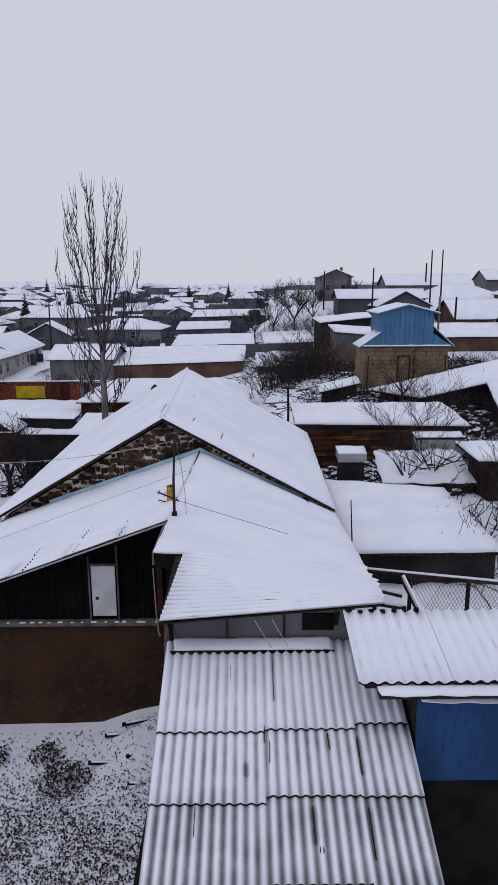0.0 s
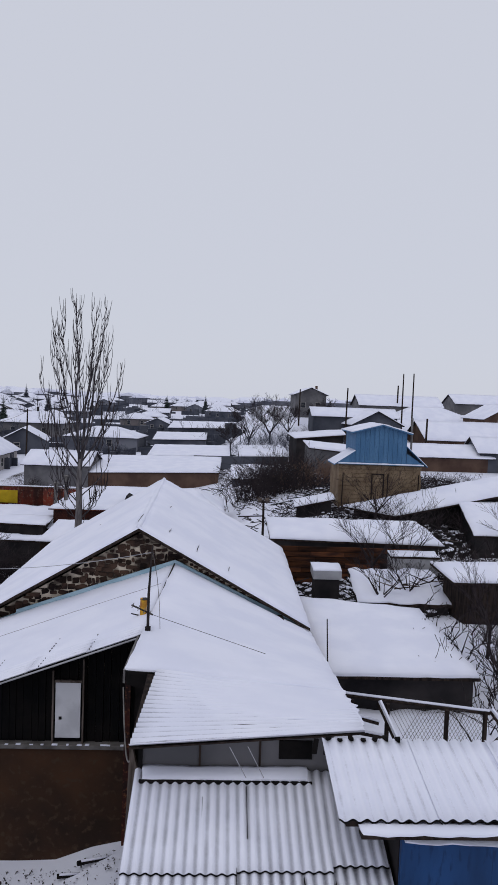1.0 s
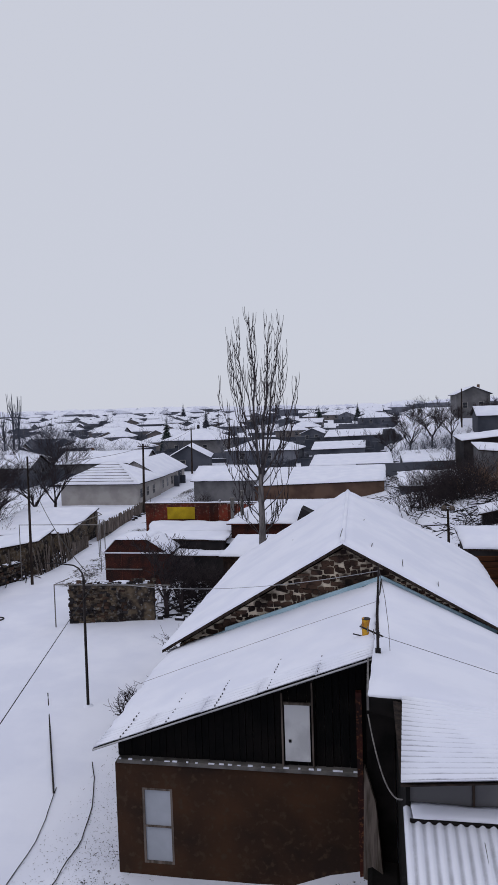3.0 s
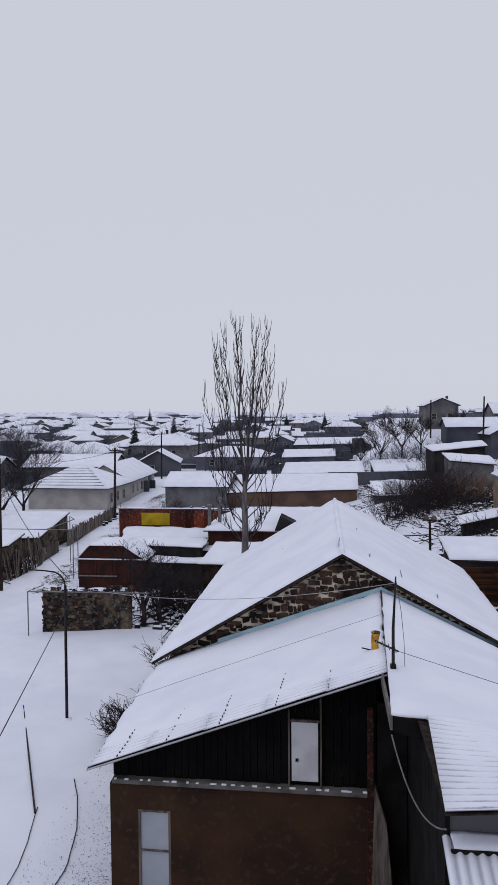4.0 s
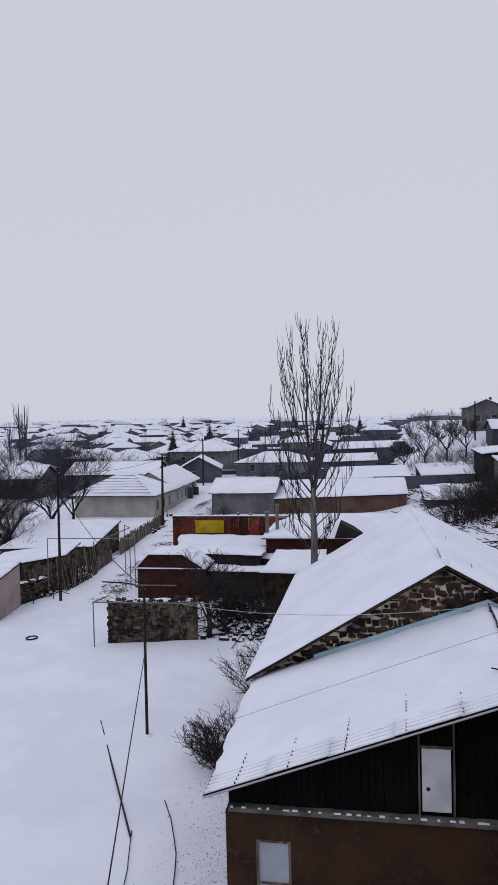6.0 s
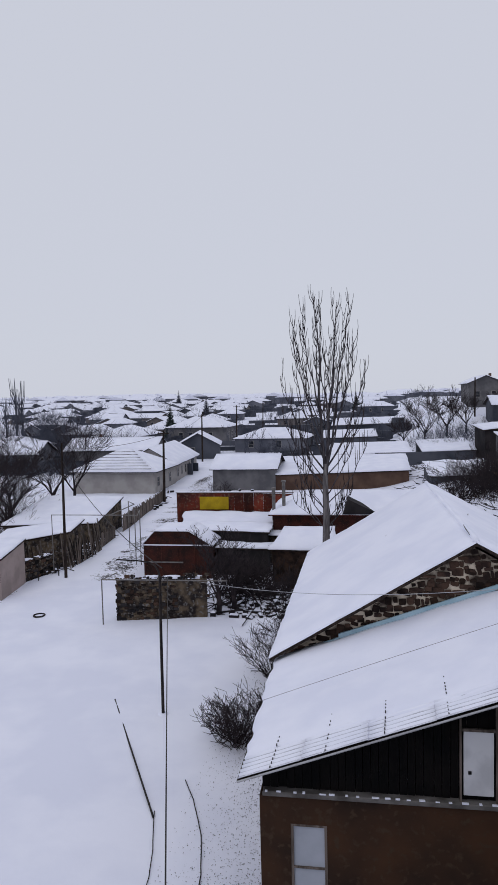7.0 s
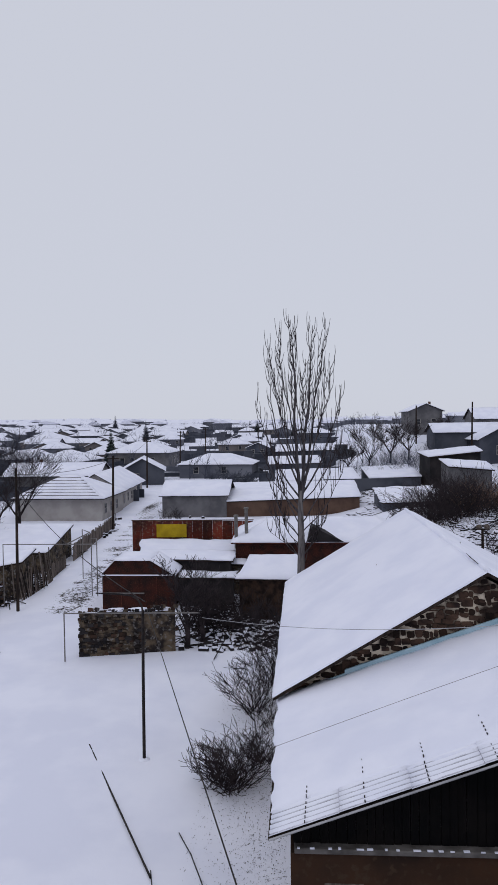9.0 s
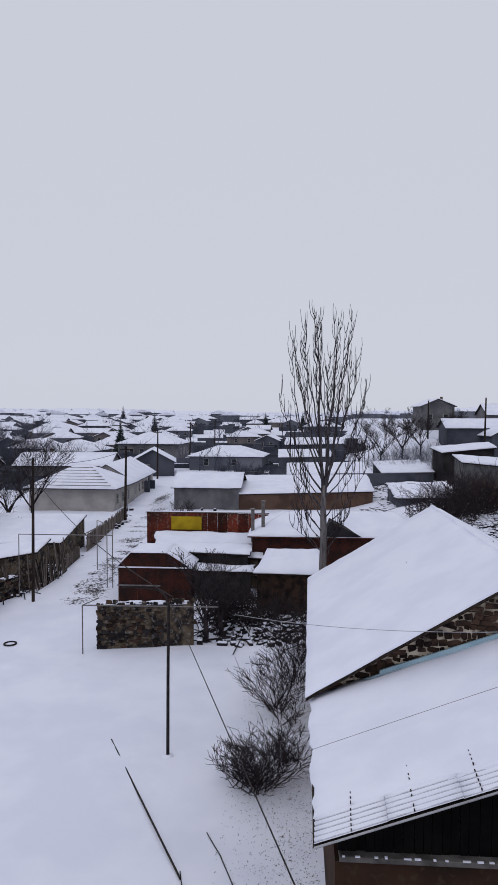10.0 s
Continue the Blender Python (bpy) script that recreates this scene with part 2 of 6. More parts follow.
# The country round the houses was paced out in longer metres: these bring it to true size.
def true_size(cx, cy, cz, k=0.905):
    return Matrix.Translation((cx, cy, cz)) @ Matrix.Scale(k, 4) @ Matrix.Translation((-cx, -cy, -cz))


STREET_SIDE, HILL_SIDE = true_size(-6.5, 2.0, 10.6), true_size(0, -0.1, 10.5)
BLUE_HILL, FAR_HILL, NEAR_HILL = true_size(-0.1, -0.1, 10.5, 1.31), true_size(-0.1, -0.1, 10.5, 1.03), true_size(0, -0.1, 10.5, 0.725)
PACED = [False]


def plan(x, y):
    """From paced places to true ones."""
    if not PACED[0]:
        return Matrix.Identity(4)
    if PACED[0] == "hill":
        return FAR_HILL if y > 100 else NEAR_HILL if y < 60 else BLUE_HILL
    return HILL_SIDE if x > -1 else STREET_SIDE


def thing(name, label, category, group="", at=(0, 0, 0), turn=0.0, kind=""):
    ob = new(name)
    ob.matrix_world = plan(at[0], at[1]) @ pose(*at, 0, 0, turn)
    tagged(ob, label, category, group, kind)
    return ob


def solo(name, geo, m, label, category, group="", kind="", smooth=False):
    ob = new(name, geo.mesh(name, m, smooth))
    ob.matrix_world = plan(geo.v[0][0], geo.v[0][1])
    tagged(ob, label, category, group, kind)
    return ob


def bil(c, u, v):
    a, b, d, e = [Vector(q) for q in c]
    return (a * (1 - u) + b * u) * (1 - v) + (e * (1 - u) + d * u) * v


def snow_sheet(c, th=0.12, step=0.35, seed=0.0, rag=0.06, lump=0.4):
    """Settled snow over the four corners c (anticlockwise from above), rounded at its ragged edge."""
    g = M()
    c = [Vector(q) for q in c]
    nu = max(4, min(60, int(((c[1] - c[0]).length + (c[2] - c[3]).length) / 2 / step)))
    nv = max(4, min(60, int(((c[3] - c[0]).length + (c[2] - c[1]).length) / 2 / step)))
    us = [0, 0.004] + [i / nu for i in range(1, nu)] + [0.996, 1]
    vs = [0, 0.004] + [i / nv for i in range(1, nv)] + [0.996, 1]
    lu, lv = (c[1] - c[0]).length, (c[3] - c[0]).length
    top, bot = [], []
    for v in vs:
        for u in us:
            p = bil(c, u, v)
            eu = (-1 if u < 0.01 else 1 if u > 0.99 else 0)
            ev = (-1 if v < 0.01 else 1 if v > 0.99 else 0)
            k = nz(p.x * 1.3 + seed, p.y * 1.3, p.z * 1.3)
            k2 = nz(p.x * 5 + seed, p.y * 5, p.z * 5)
            o = Vector((0, 0, 0))
            if eu:
                o += (c[1] - c[0]).normalized() * eu * rag * (k + k2)
            if ev:
                o += (c[3] - c[0]).normalized() * ev * rag * (k + k2)
            d = min(u * lu, (1 - u) * lu, v * lv, (1 - v) * lv)
            h = th * (0.35 + 0.65 * min(1, d / (1.2 * th + 0.01)) ** 0.5) * (1 + lump * k + 0.12 * k2)
            if u in (0, 1) or v in (0, 1):
                h = 0.25 * th
            top.append(p + o + Vector((0, 0, h)))
            bot.append(p + o * 0.6 - Vector((0, 0, 0.01)))
    n, w = len(us), len(vs)
    fs = []
    for j in range(w - 1):
        for i in range(n - 1):
            q = j * n + i
            fs.append((q, q + 1, q + n + 1, q + n))
    g.add(top, fs)
    ring = [i for i in range(n)] + [j * n + n - 1 for j in range(1, w)] + [(w - 1) * n + i for i in range(n - 2, -1, -1)] + [j * n for j in range(w - 2, 0, -1)]
    k = len(g.v)
    g.v += [tuple(bot[i]) for i in ring]
    for i in range(len(ring)):
        j = (i + 1) % len(ring)
        g.f.append((ring[i], k + i, k + j, ring[j]))
    return g


def wavy(c, pitch, amp, rows=6, th=0.012, phase=0.0):
    """A wavy sheet over four corners; the waves run from c0 towards c3. Returns mesh and trough depths."""
    c = [Vector(q) for q in c]
    wid = (c[1] - c[0]).length
    n = max(6, int(wid / pitch * 8))
    g, tr = M(), []
    nrm = (c[1] - c[0]).cross(c[3] - c[0]).normalized()
    for side in (0, 1):
        for j in range(rows + 1):
            for i in range(n + 1):
                u, v = i / n, j / rows
                w = math.cos(2 * math.pi * (u * wid / pitch + phase))
                g.v.append(tuple(bil(c, u, v) + nrm * (amp * w - side * th)))
                tr.append(0.5 - 0.5 * w)
    k = (rows + 1) * (n + 1)
    for j in range(rows):
        for i in range(n):
            q = j * (n + 1) + i
            g.f.append((q, q + 1, q + n + 2, q + n + 1))
            g.f.append((k + q, k + q + n + 1, k + q + n + 2, k + q + 1))
    for i in range(n):
        g.f.append((i, k + i, k + i + 1, i + 1))
        q = rows * (n + 1) + i
        g.f.append((q, q + 1, k + q + 1, k + q))
    for j in range(rows):
        q = j * (n + 1)
        g.f.append((q, q + n + 1, k + q + n + 1, k + q))
        q += n
        g.f.append((q, k + q, k + q + n + 1, q + n + 1))
    return g, tr


def wavy_part(name, c, m, parent, pitch=0.175, amp=0.022, rows=6, phase=0.0, label=""):
    g, tr = wavy(c, pitch, amp, rows, phase=phase)
    me = bpy.data.meshes.new(name)
    me.from_pydata(g.v, [], g.f)
    me.materials.append(m)
    me.polygons.foreach_set("use_smooth", [True] * len(me.polygons))
    a = me.attributes.new("trough", 'FLOAT', 'POINT')
    a.data.foreach_set("value", tr)
    ob = new(name, me)
    ob.parent = parent
    if label:
        tagged(ob, label)
    return ob


# ---- ground ----
def ramp(a, knots):
    """Straight runs from knot to knot."""
    if a <= knots[0][0]:
        return knots[0][1]
    for (a0, v0), (a1, v1) in zip(knots, knots[1:]):
        if a <= a1:
            return lerp(v0, v1, (a - a0) / (a1 - a0))
    return knots[-1][1]


def land(x, y):
    q = x / max(y, 20.0)
    cap = lerp(6.3, 9.6, sm(-q / 0.45))
    b = -1.5 + min(cap, 0.02 * max(0, y - 37))
    k = sm((x + 8.5 - 0.06 * max(0, y - 20)) / 11)
    hill = ramp(y, ((22, 0), (27, 0.9), (36, 1.1), (45, 2.7), (55, 2.6), (70, 0.5), (92, -0.8), (101, -0.6), (116, 0.6), (126, 3.0), (134, 5.6), (150, 6.2), (165, 6.0), (300, 2), (450, 0))) * sm((x + 2) / 14 + 0.1)
    z = b + k * (1.9 + hill)
    # raised garden in front of the houses
    g = sm((x + 10.4) / 2.6) * sm((17.8 - y) / 1.8)
    z = lerp(z, -1.02 + 0.55 * sm((x + 3.4) / 2.0) * sm((y - 12) / 3), g)
    return z


def build_ground():
    xs = [-900, -700, -520, -400, -300, -230, -180, -140, -110, -90, -75, -62, -52, -45]
    xs += [-40 + 0.9 * i for i in range(78)] + [31, 36, 42, 50, 60, 75, 95, 120, 160, 220, 300, 420, 600, 900]
    ys = [-40, -25, -15, -8, -3] + [0.8 * i for i in range(95)] + [77, 80, 84, 89, 95, 102, 110, 120, 132, 146, 162, 180, 200, 225, 255, 290, 330, 380, 440, 520, 620, 760, 950, 1200, 1600]
    g, dirt = M(), []
    for y in ys:
        for x in xs:
            z = land(x, y)
            near = 1 if y < 90 else 0
            z += near * (0.10 * nz(x * 0.25, y * 0.25) + 0.03 * nz(x, y, 3))
            g.v.append((x, y, z))
            d = 0.0
            # leafy garden, the strip beside the house, the scrubby yard, the hillside
            d = max(d, 0.40 * sm((15.4 - y) / 2.5) * sm((x + 9.6) / 1.2) * sm((0 - x) / 1.0))
            d = max(d, 0.36 * sm((x + 10.4) / 1.8) * sm((-5 - x) / 1) * sm((y - 12) / 2) * sm((44 - y) / 4))
            d = max(d, 0.44 * sm((x + 17) / 3) * sm((-5 - x) / 2) * sm((y - 38) / 2) * sm((58 - y) / 5))
            d = max(d, 0.46 * sm((x - 1) / 4) * sm((y - 25) / 4) * sm((115 - y) / 30))
            d = max(d, 0.47 * sm((x + 2) / 8) * sm((y - 45) / 10) * sm((80 - y) / 20))
            d = max(d, 0.40 * sm((-24.5 - 0.03 * (y - 40) - x) / 2) * sm((y - 34) / 3) * sm((75 - y) / 10))
            # ruts of the street
            sx = -21.0 - 0.075 * (y - 38)
            rut = sm(1.25 - abs(x - sx) / 2.4) * (0.84 + 0.5 * nz(x * 0.45, y * 0.8, 5))
            d = max(d, 0.56 * rut * sm((y - 40) / 5) * sm((110 - y) / 20))
            # trodden yards of the town
            d = max(d, 0.42 * sm((y - 85) / 30) * sm((-x - 8) / 15) * sm(0.5 + nz(x * 0.05, y * 0.05)))
            dirt.append(d)
    n = len(xs)
    for j in range(len(ys) - 1):
        for i in range(n - 1):
            q = j * n + i
            g.f.append((q, q + 1, q + n + 1, q + n))
    ob = solo("ground", g, GROUND, "uneven snow-covered ground with bare earthy patches", "ground", kind="structure", smooth=True)
    a = ob.data.attributes.new("dirt", 'FLOAT', 'POINT')
    a.data.foreach_set("value", dirt)


PACED[0] = True
build_ground()
PACED[0] = False

# ---- buildings ----
def window(parent, x, y, z, w, h, face=(0, -1), pane=DARKGLASS, frame=PLASTER, bars=1):
    """A window of width w and height h, its lower left corner at x, y, z, looking along face."""
    tx, ty = -face[1], face[0]
    def pt(a, o, c):
        return Vector((x + tx * a + face[0] * o, y + ty * a + face[1] * o, z + c))
    g = M()
    def bar(a0, a1, c0, c1, o0=-0.03, o1=0.045):
        p = [pt(a, o, c) for c in (c0, c1) for o in (o0, o1) for a in (a0, a1)]
        g.add(p, [(0, 2, 3, 1), (4, 5, 7, 6), (0, 1, 5, 4), (2, 6, 7, 3), (0, 4, 6, 2), (1, 3, 7, 5)])
    t = max(0.05, 0.07 * w)
    bar(0, t, 0, h); bar(w - t, w, 0, h); bar(t, w - t, 0, t); bar(t, w - t, h - t, h)
    if bars:
        bar(t, w - t, h * 0.48, h * 0.48 + 0.7 * t)
    fr = part("window", g, frame, parent)
    q = M()
    p = [pt(a, o, c) for c in (t, h - t) for o in (-0.02, 0.012) for a in (t, w - t)]
    q.add(p, [(0, 2, 3, 1), (4, 5, 7, 6), (0, 1, 5, 4), (2, 6, 7, 3), (0, 4, 6, 2), (1, 3, 7, 5)])
    part("pane", q, pane, fr)
    return fr


def rubble(rng, cx, cz, w, h, y, o, top=99.0):
    """One rough stone of about w by h, standing a little proud of y."""
    a, c = w / 2 - rng.uniform(0.0, 0.02), h / 2 - rng.uniform(0.0, 0.02)
    j = lambda s: s * rng.uniform(0.35, 1.0)
    ring = [(-a, j(-c)), (j(-a), -c), (j(a), -c), (a, j(-c)), (a, j(c)), (j(a), c), (j(-a), c), (-a, j(c))]
    t = rng.uniform(-0.3, 0.3)
    pts = [Vector((cx + p - q * t, y - rng.uniform(0.02, 0.05), min(cz + q + p * t, top))) - o for p, q in ring]
    return M().poly(pts, (0, 0.09, 0))


def gable_walls(w, d, h, rh, g=None):
    g = g or M()
    x, y = w / 2, d / 2
    v = [(-x, -y, -1.5), (x, -y, -1.5), (x, y, -1.5), (-x, y, -1.5), (-x, -y, h), (x, -y, h), (x, y, h), (-x, y, h), (0, -y, h + rh), (0, y, h + rh)]
    return g.add(v, [(3, 2, 1, 0), (0, 1, 5, 8, 4), (2, 3, 7, 9, 6), (3, 0, 4, 7), (1, 2, 6, 5), (4, 8, 9, 7), (8, 5, 6, 9)])


def gable_house(label, at, turn, w, d, h, rh, wall=GREYWALL, wins=(), over=0.35, snow=0.16, chimney=None, group="", name="house", step=0.8, roofm=DARKWALL):
    """Ridge along its own y; w is the gable's width. wins: side, place along it, sill, width, height."""
    t = thing(name, label, "house", group, at, turn)
    part("wall", gable_walls(w, d, h, rh), wall, t)
    k = rh / (w / 2)
    x, y = w / 2 + over, d / 2 + over
    ze, zr = h - over * k + 0.02, h + rh + 0.02
    g = M()
    L = [(-x, -y, ze + 0.07), (0, -y, zr + 0.07), (0, y, zr + 0.07), (-x, y, ze + 0.07)]
    R = [(0, -y, zr + 0.07), (x, -y, ze + 0.07), (x, y, ze + 0.07), (0, y, zr + 0.07)]
    g.slab(L, 0.08); g.slab(R, 0.08)
    part("roof", g, roofm, t)
    s = snow_sheet(L, snow, step, at[0], lump=0.25)
    s2 = snow_sheet(R, snow, step, at[1], lump=0.25)
    s.add(s2.v, s2.f)
    part("snow_cover", s, SNOW, t, smooth=True)
    add_wins(t, w, d, wins)
    if chimney:
        cx, cy, ch = chimney
        zb = h + rh - abs(cx) * k
        part("chimney", M().bevelbox(cx - 0.2, cx + 0.2, cy - 0.2, cy + 0.2, zb - 0.3, zb + ch), BROWNWALL, t)
    return t


def add_wins(t, w, d, wins):
    for side, a, sill, ww, wh in wins:
        if side == "f":
            window(t, a, -d / 2, sill, ww, wh, (0, -1))
        elif side == "l":
            window(t, -w / 2, a, sill, ww, wh, (-1, 0))
        elif side == "r":
            window(t, w / 2, a, sill, ww, wh, (1, 0))
        else:
            window(t, a, d / 2, sill, ww, wh, (0, 1))


def hip_house(label, at, turn, w, d, h, rh, wall=PLASTER, wins=(), over=0.35, snow=0.15, group="", chimney=None, name="house", step=0.8):
    """A hipped roof whose ridge runs along the longer side."""
    t = thing(name, label, "house", group, at, turn)
    part("wall", M().box(-w / 2, w / 2, -d / 2, d / 2, -1.5, h), wall, t)
    x, y = w / 2 + over, d / 2 + over
    if w > d:
        a, b = Vector((-(x - y), 0, h + rh)), Vector((x - y, 0, h + rh))
    else:
        a, b = Vector((0, -(y - x), h + rh)), Vector((0, y - x, h + rh))
    c = [Vector((-x, -y, h)), Vector((x, -y, h)), Vector((x, y, h)), Vector((-x, y, h))]
    if w > d:
        faces = [(c[0], c[1], b, a), (c[1], c[2], b, b), (c[2], c[3], a, b), (c[3], c[0], a, a)]
    else:
        faces = [(c[0], c[1], a, a), (c[1], c[2], b, a), (c[2], c[3], b, b), (c[3], c[0], a, b)]
    g, s = M(), M()
    for i, q in enumerate(faces):
        g.slab(q, 0.1)
        ss = snow_sheet(q, snow, step, i * 7.3 + at[0], lump=0.25, rag=0.03)
        s.add(ss.v, ss.f)
    part("roof", g, DARKWALL, t)
    part("snow_cover", s, SNOW, t, smooth=True)
    add_wins(t, w, d, wins)
    if chimney:
        cx, cy, ch = chimney
        part("chimney", M().bevelbox(cx - 0.22, cx + 0.22, cy - 0.22, cy + 0.22, h, h + rh + ch), DARKWALL, t)
    return t


def shed(label, c, base, wall=DARKWALL, snow=0.14, th=0.1, group="", name="shed", inset=0.25, step=0.4, category="shed", wallname="wall", rag=0.06, roofm=None):
    """A lean-to under four roof corners c (anticlockwise from above, world places), walls down to base."""
    c = [Vector(q) for q in c]
    mid = (c[0] + c[1] + c[2] + c[3]) / 4
    o = Vector((mid.x, mid.y, base))
    t = thing(name, label, category, group, o)
    q = [p - o for p in c]
    part("roof", M().slab(q, th), roofm or DARKWOOD, t)
    w = [p + (sum(q, Vector()) / 4 - p).normalized() * inset for p in q]
    g = M()
    lo = [Vector((p.x, p.y, -1.2)) for p in w]
    hi = [p - Vector((0, 0, th * 0.8)) for p in w]
    g.add(lo + hi, [(3, 2, 1, 0), (4, 5, 6, 7), (0, 1, 5, 4), (1, 2, 6, 5), (2, 3, 7, 6), (3, 0, 4, 7)])
    part(wallname, g, wall, t)
    part("snow_cover", snow_sheet([p + Vector((0, 0, 0.01)) for p in q], snow, step, mid.x, rag=rag), SNOW, t, smooth=True)
    return t


# ---- the stone house with the long gable roof ----
RA, RB = Vector((-2.40, 19.85, 6.50)), Vector((-2.60, 31.0, 6.58))
LA, LB = Vector((-7.80, 19.7, 3.34)), Vector((-7.60, 31.0, 3.55))
QA, QB = Vector((2.72, 19.8, 3.68)), Vector((2.88, 31.0, 3.58))


def stone_house():
    t = thing("stone_house", "old stone house with a rubble gable and a snow-covered tin roof", "house", at=(-2.4, 27, 0))
    o = Vector((-2.4, 27, 0))
    g = M()
    g.slab([LA - o, RA - o, RB - o, LB - o], 0.09)
    g.slab([RA - o, QA - o, QB - o, RB - o], 0.09)
    part("roof", g, DARKWOOD, t, "dark boarded roof edge")
    for i, c in enumerate(((LA, RA, RB, LB), (RA, QA, QB, RB))):
        part("snow_cover", snow_sheet([p - o + Vector((0, 0, 0.01)) for p in c], 0.13, 0.3, 3.0 + i * 9, rag=0.035, lump=0.22), SNOW, t, smooth=True)
    ridge = [lerp(RA, RB, i / 24) - o + Vector((0, 0.02, 0.045 + 0.012 * math.sin(i * 1.3))) for i in range(25)]
    part("snow_ridge_line", M().tube(ridge, 0.08, 8), SNOW, t, smooth=True)
    for a, b, u, v, L in ((LA, RA, 0.985, 0.05, 1.6), (RA, QA, 0.16, 0.10, 0.5), (RA, QA, 0.33, 0.06, 0.9), (RA, QA, 0.52, 0.05, 0.5), (RA, QA, 0.12, 0.45, 0.25), (LA, RA, 0.62, 0.5, 0.2)):
        back = (LB, RB) if a is LA else (RB, QB)
        p = bil((a, b, back[1], back[0]), u, v) - o + Vector((0, 0, 0.145))
        part("roof_seam", M().tube([p, p + Vector((0.01, L * 0.5, 0.008)), p + Vector((0.04, L, 0.01))], [0.008, 0.012, 0.006], 5), IRON, t)
    # the gable wall and the long walls
    yg = 20.2
    g = M()
    pts = [(-7.4, yg, -1.6), (2.55, yg, -1.6), (2.55, yg, 3.62), (RA.x, yg, 6.3), (-7.4, yg, 3.35)]
    g.poly([Vector(p) - o for p in pts], (0, 0.5, 0))
    part("gable_wall", g, MORTAR, t, "rubble wall with pale mortar joints")
    g = M()
    g.poly([Vector(p) - o for p in ((-7.4, yg + 0.5, -1.6), (-7.0, 31.8, -1.6), (-7.0, 31.8, 3.3), (-7.4, yg + 0.5, 3.2))], (0.4, 0, 0))
    g.poly([Vector(p) - o for p in ((2.15, yg + 0.5, -1.6), (2.2, 30.0, -1.6), (2.2, 30.0, 3.5), (2.15, yg + 0.5, 3.6))], (0.4, 0, 0))
    g.poly([Vector(p) - o for p in ((-6.9, 31.4, -1.6), (2.2, 30.1, -1.6), (2.2, 30.1, 3.5), (-2.25, 31.2, 6.35), (-6.9, 31.5, 3.3))], (0, 0.3, 0))
    part("wall", g, BROWNWALL, t)
    # stones laid in rough courses
    rng = random.Random(11)
    def upper(x):
        return lerp(6.28, 3.3, (RA.x - x) / (RA.x + 7.4)) if x < RA.x else lerp(6.28, 3.62, (x - RA.x) / (2.55 - RA.x))
    def lower(x):
        return (lerp(5.4, 3.15, (-1.33 - x) / 6.3) if x < -1.33 else lerp(5.4, 3.6, (x + 1.33) / 3.9)) - 0.2
    z = 3.0
    while z < 6.25:
        h = rng.uniform(0.11, 0.24)
        x = -7.35 + rng.uniform(0, 0.2)
        while x < 2.45:
            w = rng.choice((0.6, 1.0, 1.0, 1.7)) * rng.uniform(0.14, 0.26)
            cx, cz = x + w / 2, z + h / 2 + rng.uniform(-0.06, 0.06)
            if lower(cx) < cz + h and cz - h * 0.3 < upper(cx):
                part("stone", rubble(rng, cx, cz, w * rng.uniform(0.85, 1.1), h * rng.uniform(0.75, 1.2), yg, o, upper(cx) - 0.02), STONE, t)
            x += w
        z += h


stone_house()

# ---- the front house: dark open loft, brown stucco below, low roof with a ridge ----
FA, FB = Vector((-1.55, 14.2, 5.30)), Vector((-1.33, 20.12, 5.36))
FL, FK = Vector((-7.74, 14.3, 3.02)), Vector((-7.66, 20.12, 3.16))


